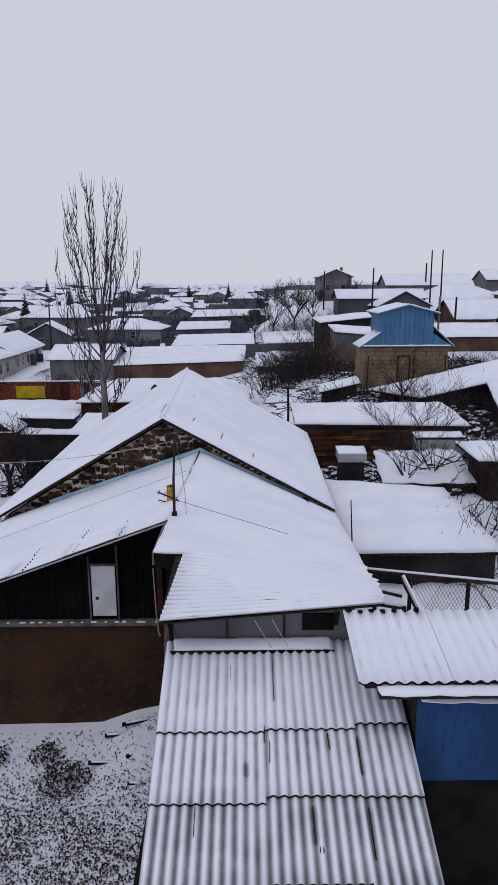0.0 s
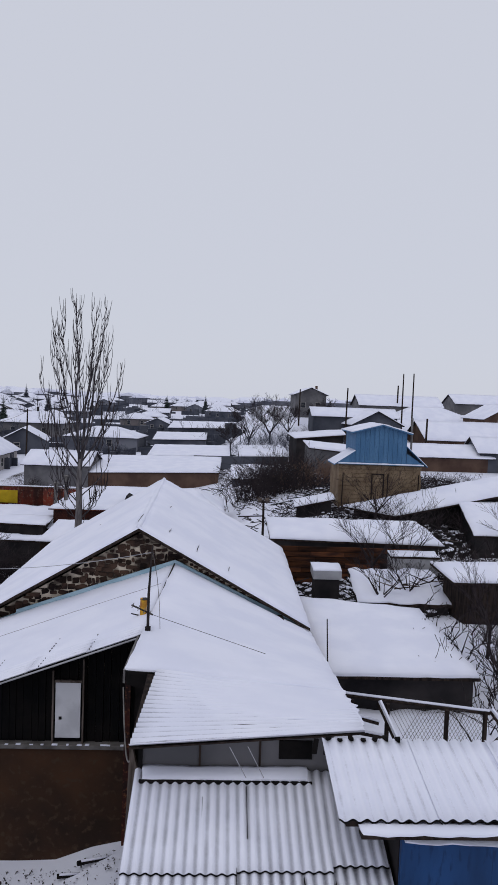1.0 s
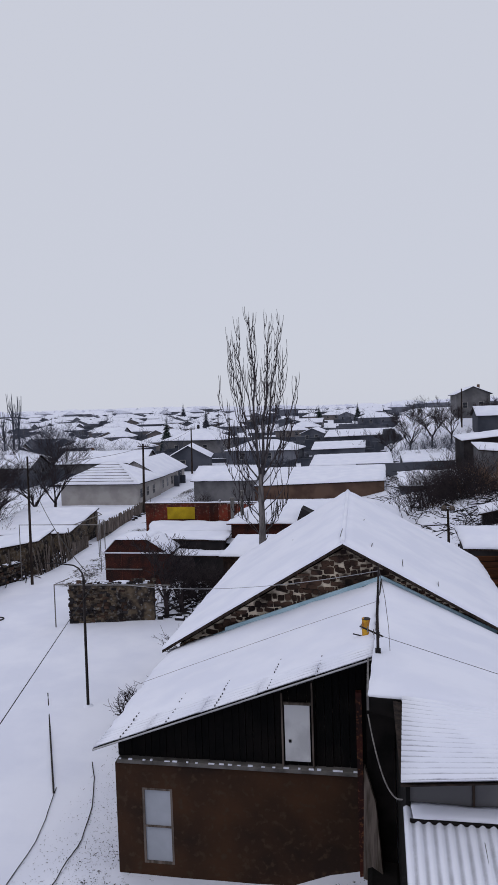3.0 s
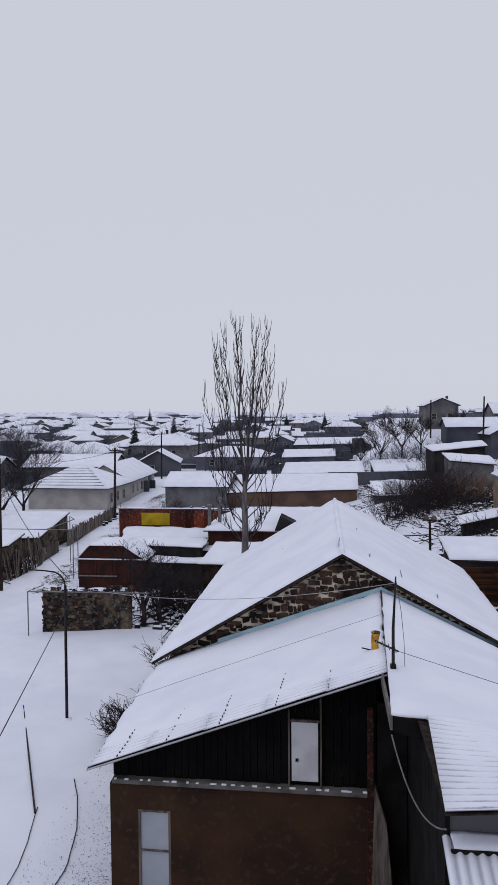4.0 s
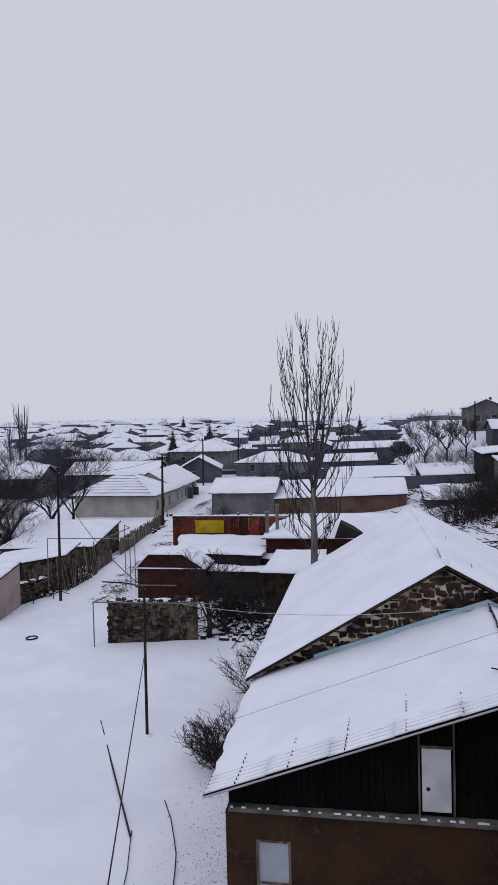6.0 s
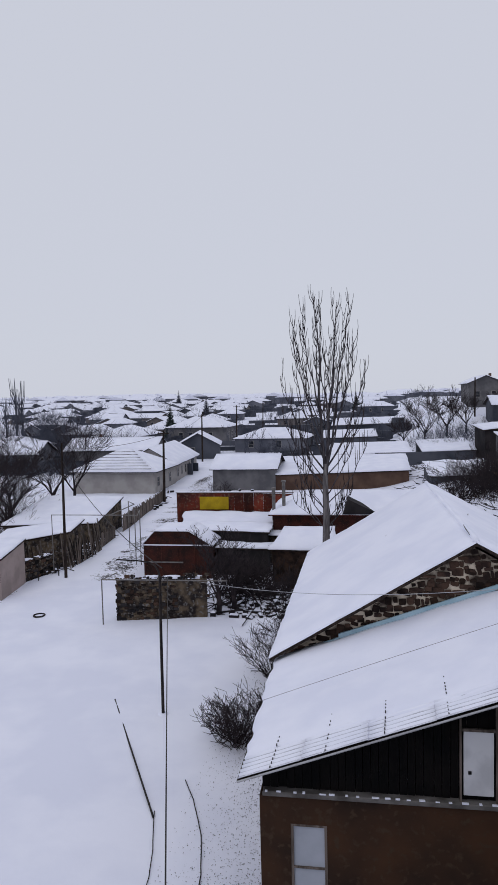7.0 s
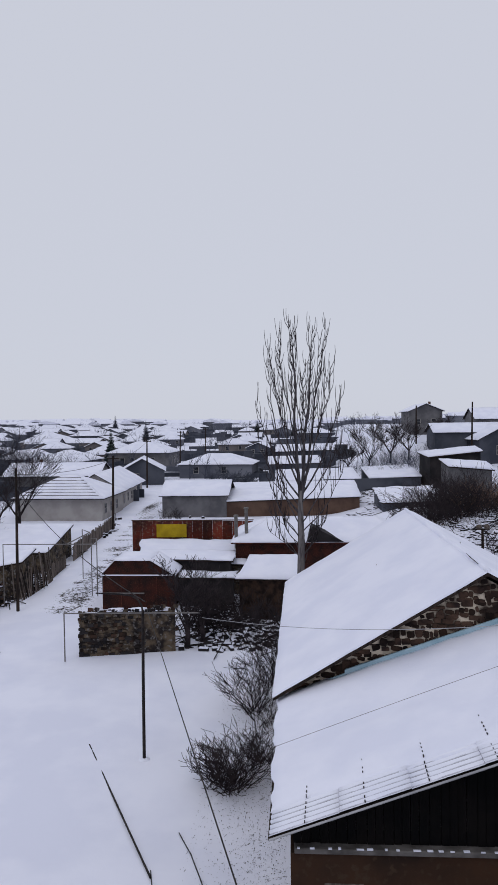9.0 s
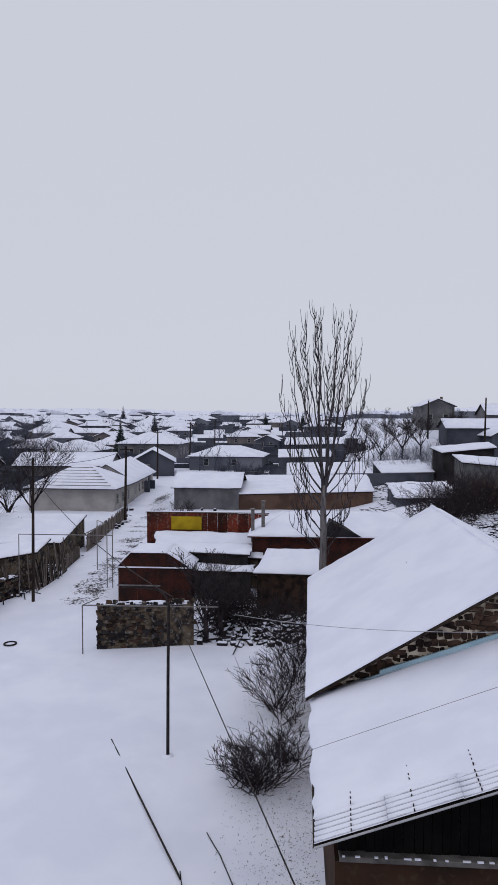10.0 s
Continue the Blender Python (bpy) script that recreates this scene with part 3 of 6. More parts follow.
def front_house():
    o = Vector((-4.5, 16, 0))
    t = thing("front_house", "brown stuccoed house with dark open loft and snowy roof", "house", at=o)
    def P(*a):
        return Vector(a) - o
    part("roof", M().slab([FL - o + Vector((0, 0, 0.03)), FA - o + Vector((0, 0, 0.03)), FB - o, FK - o], 0.035), DARKWOOD, t)
    part("drip_edge", M().tube([FL - o + Vector((0.02, -0.05, 0.035)), FA - o + Vector((0, -0.05, 0.035))], 0.02, 6), SHEETGREY, t, "pale snow-dusted drip edge")
    # deep snow near the ridge, wavy slate showing at the lower front edge
    part("snow_cover", snow_sheet([lerp(FL, FA, 0.0) - o + Vector((0, 0.75, 0.0)), FA - o + Vector((0, 0.55, 0.0)), FB - o, FK - o], 0.11, 0.25, 5.0, lump=0.18, rag=0.12), SNOW, t, smooth=True)
    d = (FB - FA).normalized() * 1.15
    c0, c1 = FL + Vector((0.02, -0.02, 0.075)), FA + Vector((0, -0.02, 0.075))
    n = 5
    for i in range(n):
        a, b = lerp(c0, c1, i / n), lerp(c0, c1, (i + 1) / n)
        e = 0.012 * (i % 2)
        up = Vector((0, 0, e))
        # waves run along the slope from the ridge to the eave
        wavy_part("slate_sheet", [b + up - o, b + d + up - o, a + d + up - o, a + up - o], SLATEWING, t, 0.15, 0.02, 5)
    # stucco front with a window opening
    y = 14.6
    g = M()
    g.box(-7.35, -6.75, y, y + 0.4, -0.6, 2.62); g.box(-6.05, -1.8, y, y + 0.4, -0.6, 2.62)
    g.box(-6.75, -6.05, y, y + 0.4, -0.6, 0.35); g.box(-6.75, -6.05, y, y + 0.4, 2.08, 2.62)
    g.v = [tuple(Vector(p) - o) for p in g.v]
    part("front_wall", g, STUCCO, t, "stained brown stucco wall")
    for a, b in ((-7.35, -6.95), (-2.2, -1.8)):
        g = M().box(a, b, y + 0.4, 20.2, -1.6, 2.62)
        g.v = [tuple(Vector(p) - o) for p in g.v]
        part("side_wall", g, STUCCO, t)
    g = M().bevelbox(-7.28, -1.78, y - 0.07, y + 0.55, 2.64, 2.74, 0.015)
    g.v = [tuple(Vector(p) - o) for p in g.v]
    part("slab_edge", g, CONCRETE, t, "grey concrete ledge with broken edge")
    rng = random.Random(4)
    for i in range(22):
        x = -7.2 + i * 0.245 + rng.uniform(-0.06, 0.06)
        g = M().bevelbox(x, x + rng.uniform(0.04, 0.15), y - 0.078, y - rng.uniform(0.02, 0.05), 2.735, 2.755 + rng.uniform(0, 0.015), 0.006)
        g.v = [tuple(Vector(p) - o) for p in g.v]
        part("ledge_snow", g, SNOW, t)
    # loft: boards set back, coloured near-black for the shade of the open loft
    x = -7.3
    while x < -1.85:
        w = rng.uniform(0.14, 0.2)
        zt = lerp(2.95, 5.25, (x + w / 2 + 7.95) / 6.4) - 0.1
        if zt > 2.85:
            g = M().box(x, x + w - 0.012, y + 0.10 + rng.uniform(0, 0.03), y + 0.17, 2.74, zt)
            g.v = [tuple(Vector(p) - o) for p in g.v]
            part("loft_board", g, LOFTSHADE, t)
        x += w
    # bare white hatch between two posts
    hatch = part("loft_door", M().bevelbox(*(-3.50 - o.x, -2.96 - o.x), y + 0.02 - o.y, y + 0.06 - o.y, 2.86, 4.10, 0.01), WHITEPAINT, t, "white painted loft door")
    for x, z1 in ((-3.58, 4.35), (-2.93, 4.6)):
        part("post", M().box(x + 0.01 - o.x, x + 0.045 - o.x, y - o.y, y + 0.07 - o.y, 2.74, z1), GREYWOOD, t)
    part("lintel", M().box(-3.52 - o.x, -2.93 - o.x, y + 0.0 - o.y, y + 0.05 - o.y, 4.10, 4.15), GREYWOOD, t)
    part("latch", M().box(-3.42 - o.x, -3.36 - o.x, y + 0.0 - o.y, y + 0.02 - o.y, 3.28, 3.34), IRON, hatch)
    window(t, -6.75 - o.x, y + 0.05 - o.y, 0.35, 0.70, 1.73, (0, -1), GLASS, GREYWOOD)
    # flashing where the roof meets the stone gable
    g = M()
    for a, b in ((Vector((-7.2, 20.06, 3.24)), Vector((-5.95, 20.06, 3.72))), (Vector((-5.95, 20.06, 3.81)), Vector((-1.33, 20.06, 5.42))), (Vector((-1.33, 20.06, 5.42)), Vector((2.3, 20.06, 3.66)))):
        u = Vector((0, 0, 0.13))
        g.poly([a - o, b - o, b - o + u, a - o + u], (0, 0.06, 0))
    part("flashing", g, FLASH, t, "pale blue sheet-metal flashing")
    # overlaps of the roof sheets: rows of small dark blocks for the shadows under them
    g = M()
    for x0, y1 in ((-7.1, 18.3), (-6.05, 15.7), (-4.95, 16.7), (-3.8, 15.9), (-2.75, 15.2)):
        yy = 14.32
        while yy < y1:
            zz = lerp(FL.z, FA.z, (x0 - FL.x) / (FA.x - FL.x)) + 0.10 + 0.036 * (yy > 15)
            xx = x0 + 0.03 * (yy - 14.3) * 2
            g.bevelbox(xx - o.x - 0.006, xx - o.x + 0.012, yy - o.y, yy + 0.05 - o.y, zz - 0.03, zz + 0.002 + 0.014 * (yy > 15), 0.003)
            yy += 0.15 + (0.15 if rng.random() < 0.2 else 0)
    tagged(part("lap_shadow", g, IRON, t), kind="stuff")
    # passage beside the wing: near-black panel for its shade, red post, leaning grey board
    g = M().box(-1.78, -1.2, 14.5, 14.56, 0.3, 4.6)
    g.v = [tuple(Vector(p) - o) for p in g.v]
    part("passage_shade", g, SHADEBLACK, t)
    g = M().box(-1.98, -1.86, 14.42, 14.56, 0.2, 4.5)
    g.v = [tuple(Vector(p) - o) for p in g.v]
    part("door_post", g, REDRUST, t, "dull red painted post")
    g = M().poly([Vector(p) - o for p in ((-1.92, 14.35, 0.2), (-1.45, 13.9, 0.2), (-1.62, 14.2, 2.3), (-1.84, 14.38, 3.0))], (0.02, 0.06, 0))
    part("leaning_board", g, GREYWOOD, t, "weathered grey board leaning on the wall")


front_house()
# block added over the lit snow so the passage stays black
solo("passage_dark_fill", M().bevelbox(-1.82, -1.13, 9.2, 14.5, -0.4, 0.95, 0.1), SHADEBLACK, "near-black block added to darken the narrow passage", "rubbish", smooth=False)

# ---- the low wing with the wavy snow-covered roof, in front ----
WA, WB = Vector((-1.33, 20.1, 5.40)), Vector((2.80, 20.1, 3.38))
WC, WD = Vector((2.16, 9.7, 5.55)), Vector((-1.26, 9.37, 5.44))


def front_wing():
    o = Vector((0.5, 12, 0))
    t = thing("front_wing", "low wing of the house under a wavy snow-covered slate roof", "house", at=o)
    c = [WD - o, WC - o, WB - o, WA - o]
    e = 0.245
    f = bil(c, 1, e)
    # the front sheets: their waves run from side to side
    lo = [c[0], c[1], f, Vector((-1.12, 12.1, 5.46)) - o]
    wavy_part("slate_sheet", [lo[1], lo[2], lo[3], lo[0]], SLATEWING, t, 0.15, 0.024, 8)
    q = [bil(lo, 0.30, 0.42), bil(lo, 1, 0.16), lo[2], bil(lo, 0.10, 1.0)]
    q = [p - Vector((0, 0, d)) for p, d in zip(q, (0.055, 0.035, 0.0, 0.05))]
    part("snow_cover", snow_sheet([p + Vector((0, 0, 0.012)) for p in q], 0.028, 0.12, 8.0, rag=0.16, lump=0.5), SNOW, t, smooth=True)
    # the deeper snow behind, up to the stone gable
    back = [Vector((-1.70, 12.08, 5.44)) - o, f, c[2], c[3]]
    part("snow_cover", snow_sheet(back, 0.09, 0.26, 3.0, rag=0.02, lump=0.2), SNOW, t, smooth=True)
    for k in range(10):
        a, b = k / 10, (k + 1) / 10
        s = [bil(c, 0, a), bil(c, 1, a), bil(c, 1, b), bil(c, 0, b)]
        part("roof_board", M().slab([p - Vector((0, 0, 0.04)) for p in s], 0.016), DARKWOOD, t)
    part("bargeboard", M().poly([Vector(p) - o for p in ((-1.72, 12.05, 5.44), (-1.72, 14.25, 5.32), (-1.72, 14.25, 5.10), (-1.72, 12.05, 5.20))], (0.04, 0, 0)), PIPE, t, "pale grey board at the roof edge")
    part("end_board", M().poly([Vector(p) - o for p in ((-1.66, 12.04, 5.42), (-1.14, 12.04, 5.40), (-1.14, 12.04, 5.05), (-1.66, 12.04, 5.18))], (0, 0.04, 0)), SHADEBLACK, t)
    part("ridge_wire", M().tube([Vector(p) - o for p in ((-1.60, 13.9, 5.36), (-1.47, 17, 5.42), (-1.34, 20.0, 5.46))], 0.022, 6), IRON, t, "thin dark ridge wire")
    g = M().box(-1.15, 1.75, 9.96, 10.1, 3.5, 5.36)
    g.v = [tuple(Vector(p) - o) for p in g.v]
    part("front_wall", g, GREYWALL, t, "grey boarded front")
    for x in (-0.28, 0.62):
        g = M().box(x, x + 0.03, 9.93, 9.965, 4.8, 5.36)
        g.v = [tuple(Vector(p) - o) for p in g.v]
        part("batten", g, DARKWOOD, t)
    # near-black panel stands in for the shade inside a small window
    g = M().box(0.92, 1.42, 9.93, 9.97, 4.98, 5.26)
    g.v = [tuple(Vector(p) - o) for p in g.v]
    part("dark_window", g, SHADEBLACK, t)
    rng = random.Random(5)
    # near-black side boards stand in for the void under the wing
    y = 9.9
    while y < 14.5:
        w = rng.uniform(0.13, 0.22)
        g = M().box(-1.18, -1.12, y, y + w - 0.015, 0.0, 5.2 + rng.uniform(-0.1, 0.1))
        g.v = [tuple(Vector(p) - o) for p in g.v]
        part("board", g, SHADEBLACK, t)
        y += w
    g = M().box(1.75, 1.9, 9.9, 20.0, 0, 4.0).box(-1.12, 1.75, 19.0, 19.2, 0, 3.6)
    g.v = [tuple(Vector(p) - o) for p in g.v]
    part("wall", g, DARKWALL, t)


front_wing()


# ---- slate lean-tos nearest the camera ----
def slate_leanto():
    o = Vector((0.6, 7.2, 0))
    t = thing("slate_lean_to", "lean-to with a wavy slate roof under thin snow", "shed", at=o)
    x0, x1, top, zt, k = -1.17, 2.30, 9.92, 4.74, 0.376
    ys = [9.92, 8.49, 7.58, 6.62, 5.65, 4.7]
    cols = [(-1.17, 0.28), (0.28, 1.54), (1.54, 2.30)]
    rng = random.Random(8)
    def z(yy):
        return zt - k * (top - yy)
    for r in range(len(ys) - 1):
        for i, (a, b) in enumerate(cols):
            if r == 0 and i == 2:
                b = 2.28
            j = rng.uniform(-0.02, 0.02) + (0.06 if i == 0 and r < 2 else -0.05 if i == 2 and r == 0 else 0)
            ya, yb = ys[r + 1] - 0.05 - j, ys[r] + (0.08 if r else -0.02)
            lift = 0.016 * (len(ys) - r) + 0.008 * (i % 2)
            c = [(a - 0.05, ya, z(ya) + lift + 0.02), (b, ya, z(ya) + lift + 0.02), (b, yb, z(yb) + lift - 0.012), (a - 0.05, yb, z(yb) + lift - 0.012)]
            ph = ((a - 0.05) - x0) / 0.14
            wavy_part("slate_sheet", [Vector(p) - o for p in c], (SLATESNOW, SLATE, SLATEBARE, SLATEBARE, SLATEBARE)[r], t, 0.14, 0.021, 4, phase=ph)
            # a dark ribbon drawn as the shadow under each sheet's lower end
            e0, e1 = ya - 0.002, ya + 0.012
            c = [(a - 0.05, e0, z(e0) + lift, ), (b, e0, z(e0) + lift), (b, e1, z(e1) + lift), (a - 0.05, e1, z(e1) + lift)]
            wavy_part("sheet_shadow", [Vector(p) - o for p in c], SHADEBLACK, t, 0.14, 0.021, 1, phase=ph)
    g = M().slab([Vector(p) - o for p in ((x0 + 0.1, 4.8, z(4.8) - 0.06), (x1 - 0.1, 4.8, z(4.8) - 0.06), (x1 - 0.1, 9.9, z(9.9) - 0.06), (x0 + 0.1, 9.9, z(9.9) - 0.06))], 0.08)
    part("roof_deck", g, DARKWOOD, t)
    g = M().box(x0 + 0.15, x1 - 0.15, 4.9, 5.1, -1.2, 2.75).box(x0 + 0.15, x0 + 0.3, 5.1, 9.9, -1.2, 2.75).box(x1 - 0.3, x1 - 0.15, 5.1, 9.9, -1.2, 2.75)
    g.v = [tuple(Vector(p) - o) for p in g.v]
    part("wall", g, DARKWALL, t)
    g = snow_sheet([Vector(p) - o for p in ((-1.10, 9.70, 4.76), (1.35, 9.72, 4.77), (1.35, 9.94, 4.86), (-1.10, 9.94, 4.84))], 0.03, 0.15, 3, rag=0.03)
    part("snow_ridge_line", g, SNOW, t, smooth=True)
    part("ridge_lath", M().box(-1.14 - o.x, 1.4 - o.x, 9.67 - o.y, 9.70 - o.y, 4.72, 4.77), SHADEBLACK, t)
    # cracks and side laps
    for x, y0, y1, q in ((-0.2, 9.0, 9.5, 0.02), (0.43, 8.7, 9.75, 0.0), (1.36, 8.6, 9.5, 0.05), (0.28, 8.2, 8.5, 0.0), (0.34, 7.9, 8.3, -0.03), (1.15, 8.1, 8.4, 0.03), (0.02, 7.75, 8.0, 0.02), (0.86, 6.9, 7.5, 0.0), (-0.62, 7.0, 7.5, 0.0), (1.55, 7.7, 8.4, 0.0), (1.56, 6.7, 7.5, 0.0)):
        zz = z((y0 + y1) / 2) + 0.13
        T = Matrix.Translation((x - o.x, (y0 + y1) / 2 - o.y, zz)) @ Matrix.Rotation(q, 4, 'Z') @ Matrix.Rotation(math.atan(k), 4, 'X')
        part("dark_lap", M().box(-0.003, 0.003, -(y1 - y0) / 2.6, (y1 - y0) / 2.6, -0.07, -0.01, T), SHADEBLACK, t)
    part("torn_hole", M().poly([Vector((0.93 + 0.03 * math.cos(w), 6.92 + 0.055 * math.sin(w), z(6.92 + 0.055 * math.sin(w)) + 0.10)) - o for w in (0, 1.1, 2.0, 3.1, 4.4, 5.3)], (0, 0, -0.05)), SHADEBLACK, t)


slate_leanto()


def blue_garage():
    o = Vector((4, 10, 0))
    t = thing("blue_garage", "garage with deep blue metal front and snowy wavy roof", "garage", at=o)
    xs = [1.5, 2.75, 3.9, 5.1, 6.3]
    for i in range(4):
        c = [(xs[i], 8.06, 5.2), (xs[i + 1] + 0.05, 8.06, 5.2), (xs[i + 1] + 0.05, 9.6, 5.44), (xs[i], 9.6, 5.44)]
        wavy_part("slate_sheet", [Vector(p) - o + Vector((0, 0, 0.01 * (i % 2) + 0.03)) for p in c], SLATEDEEP, t, 0.175, 0.024, 4)
    # dark ribbons as the shadow line below the front sheets
    for i in range(4):
        c = [(xs[i], 8.056, 5.185), (xs[i + 1] + 0.05, 8.056, 5.185), (xs[i + 1] + 0.05, 8.09, 5.19), (xs[i], 8.09, 5.19)]
        wavy_part("sheet_shadow", [Vector(p) - o + Vector((0, 0, 0.01 * (i % 2) + 0.02)) for p in c], SHADEBLACK, t, 0.175, 0.026, 1)
    part("roof_deck", M().slab([Vector(p) - o for p in ((1.6, 8.12, 5.17), (6.2, 8.12, 5.17), (6.2, 9.55, 5.38), (1.6, 9.55, 5.38))], 0.07), DARKWOOD, t)
    part("eave_snow", snow_sheet([Vector(p) - o for p in ((1.76, 7.90, 5.13), (6.2, 7.90, 5.13), (6.2, 8.12, 5.15), (1.76, 8.12, 5.15))], 0.03, 0.15, 2), SNOW, t, smooth=True)
    part("eave_board", M().box(1.76 - o.x, 6.2 - o.x, 7.93 - o.y, 8.1 - o.y, 5.06, 5.125), DARKWOOD, t)
    x = 2.34
    while x < 6.2:
        part("front_panel", M().bevelbox(x - o.x, x + 1.178 - o.x, 8.2 - o.y, 8.28 - o.y, 3.62, 4.88, 0.003), DEEPBLUE, t, "deep blue painted sheet")
        x += 1.18
    # black panel added for the deep shade below the blue front
    part("shade_panel", M().box(2.36 - o.x, 6.2 - o.x, 8.22 - o.y, 8.35 - o.y, -0.2, 3.62), SHADEBLACK, t)
    part("wall", M().box(2.35 - o.x, 6.15 - o.x, 8.36 - o.y, 9.5 - o.y, -1.2, 5.1), DARKWALL, t)
    part("canopy_snow", snow_sheet([Vector(p) - o for p in ((2.36, 8.14, 4.885), (6.2, 8.10, 4.885), (6.2, 8.3, 4.90), (2.36, 8.3, 4.90))], 0.025, 0.2, 6), SNOW, t, smooth=True)


blue_garage()

rng = random.Random(15)
for i in range(8):
    x = 1.42 + 0.17 * i
    T = Matrix.Translation((x, 9.62, 5.40)) @ Matrix.Rotation(rng.uniform(-0.25, 0.1), 4, 'Y') @ Matrix.Rotation(rng.uniform(0.1, 0.5), 4, 'X')
    solo("torn_strip", M().bevelbox(-0.035, 0.035, -0.02, 0.02, -rng.uniform(0.1, 0.2), rng.uniform(0.05, 0.12) + 0.01 * i, 0.006, T), SHADEBLACK, "dark torn slate strip at the garage roof edge", "slate strip", "torn slates")

PACED[0] = True

# ---- sheds and houses up the hill on the garden side ----
shed("flat-roofed outbuilding with thick snow on its roof", [(3.35, 21.0, 1.75), (8.4, 21.0, 1.75), (8.2, 27.2, 2.0), (3.1, 28.2, 2.1)], 0.3, DARKWALL, 0.2, group="outbuildings")
orange = shed("long low shed with rust-brown metal walls and snowy roof", [(2.55, 34.4, 3.35), (11.55, 34.6, 3.15), (10.9, 37.5, 3.85), (2.5, 37.5, 3.85)], 0.8, DARKWALL, 0.16, wallname="metal_wall")
rng = random.Random(23)
for r in range(9):
    # rust-brown boards nailed across the shed's front, breaking off towards one end
    x = -4.2
    while x < 3.9:
        L = rng.uniform(1.2, 2.4)
        if x > 0.3 and rng.random() < 0.35:
            x += L
            continue
        z = -0.2 + 0.27 * r + rng.uniform(-0.015, 0.015)
        part("board", M().bevelbox(x, min(x + L, 4.1), -1.66 - rng.uniform(0, 0.02), -1.57, z, z + 0.24, 0.008), PLANKRUST, orange)
        x += L + 0.01
shed("small grey sheet-metal hutch with snow on top", [(4.15, 29.6, 2.95), (5.4, 29.6, 2.95), (5.4, 30.6, 3.05), (4.15, 30.6, 3.05)], 0.6, DARKWALL, 0.08, th=0.38, roofm=SHEETGREY, inset=0.1)
shed("collapsed low roof of loose sheets under snow", [(6.0, 28.6, 1.9), (10.3, 28.6, 1.8), (9.7, 31.0, 2.75), (5.9, 31.0, 2.7)], 0.6, DARKWALL, 0.1, inset=0.4, rag=0.2)
# the carport's solid dark walls stand in for the shade under its open roof
shed("open carport with dark posts under a snowy roof", [(9.7, 27.6, 3.1), (16.5, 27.6, 3.15), (16.5, 29.6, 3.5), (9.3, 29.6, 3.45)], 0.8, DARKWOOD, 0.15, name="carport", category="carport", inset=0.6)
shed("sheet-metal fence hut capped with snow", [(8.0, 31.3, 3.3), (10.3, 31.3, 3.3), (10.3, 32.2, 3.37), (8.0, 32.2, 3.37)], 0.8, SHEETGREY, 0.05, inset=0.05)
shed("long low barn roof sloping under snow", [(10.83, 41.79, 3.47), (19.38, 41.79, 5.37), (19.38, 44.45, 6.13), (8.07, 44.45, 3.57)], 1.5, SHADEBLACK, 0.16, name="barn", category="barn", inset=0.7)
shed("small leaning roof in the scrub under snow", [(4.9, 45.0, 3.35), (7.6, 45.0, 3.95), (7.6, 46.6, 4.2), (5.0, 46.6, 3.6)], 1.5, DARKWALL, 0.1)
shed("steep shed roof covered in snow", [(14.4, 38, 3.1), (19.0, 38, 3.1), (19.0, 42, 4.5), (14.8, 42, 4.45)], 1.6, DARKWALL, 0.14)
PACED[0] = "hill"
shed("grey shed with dark walls and a sagging snowy roof", [(8.0, 62.5, 6.2), (12.0, 62.5, 5.85), (12.0, 65, 6.4), (7.7, 65, 6.7)], 3.4, GREYWALL, 0.16)
shed("lean-to with an open dark front and snowy roof", [(7.1, 66.5, 6.8), (12.1, 66.5, 7.3), (12.3, 70, 7.6), (6.7, 70, 7.1)], 4.5, DARKWALL, 0.16)



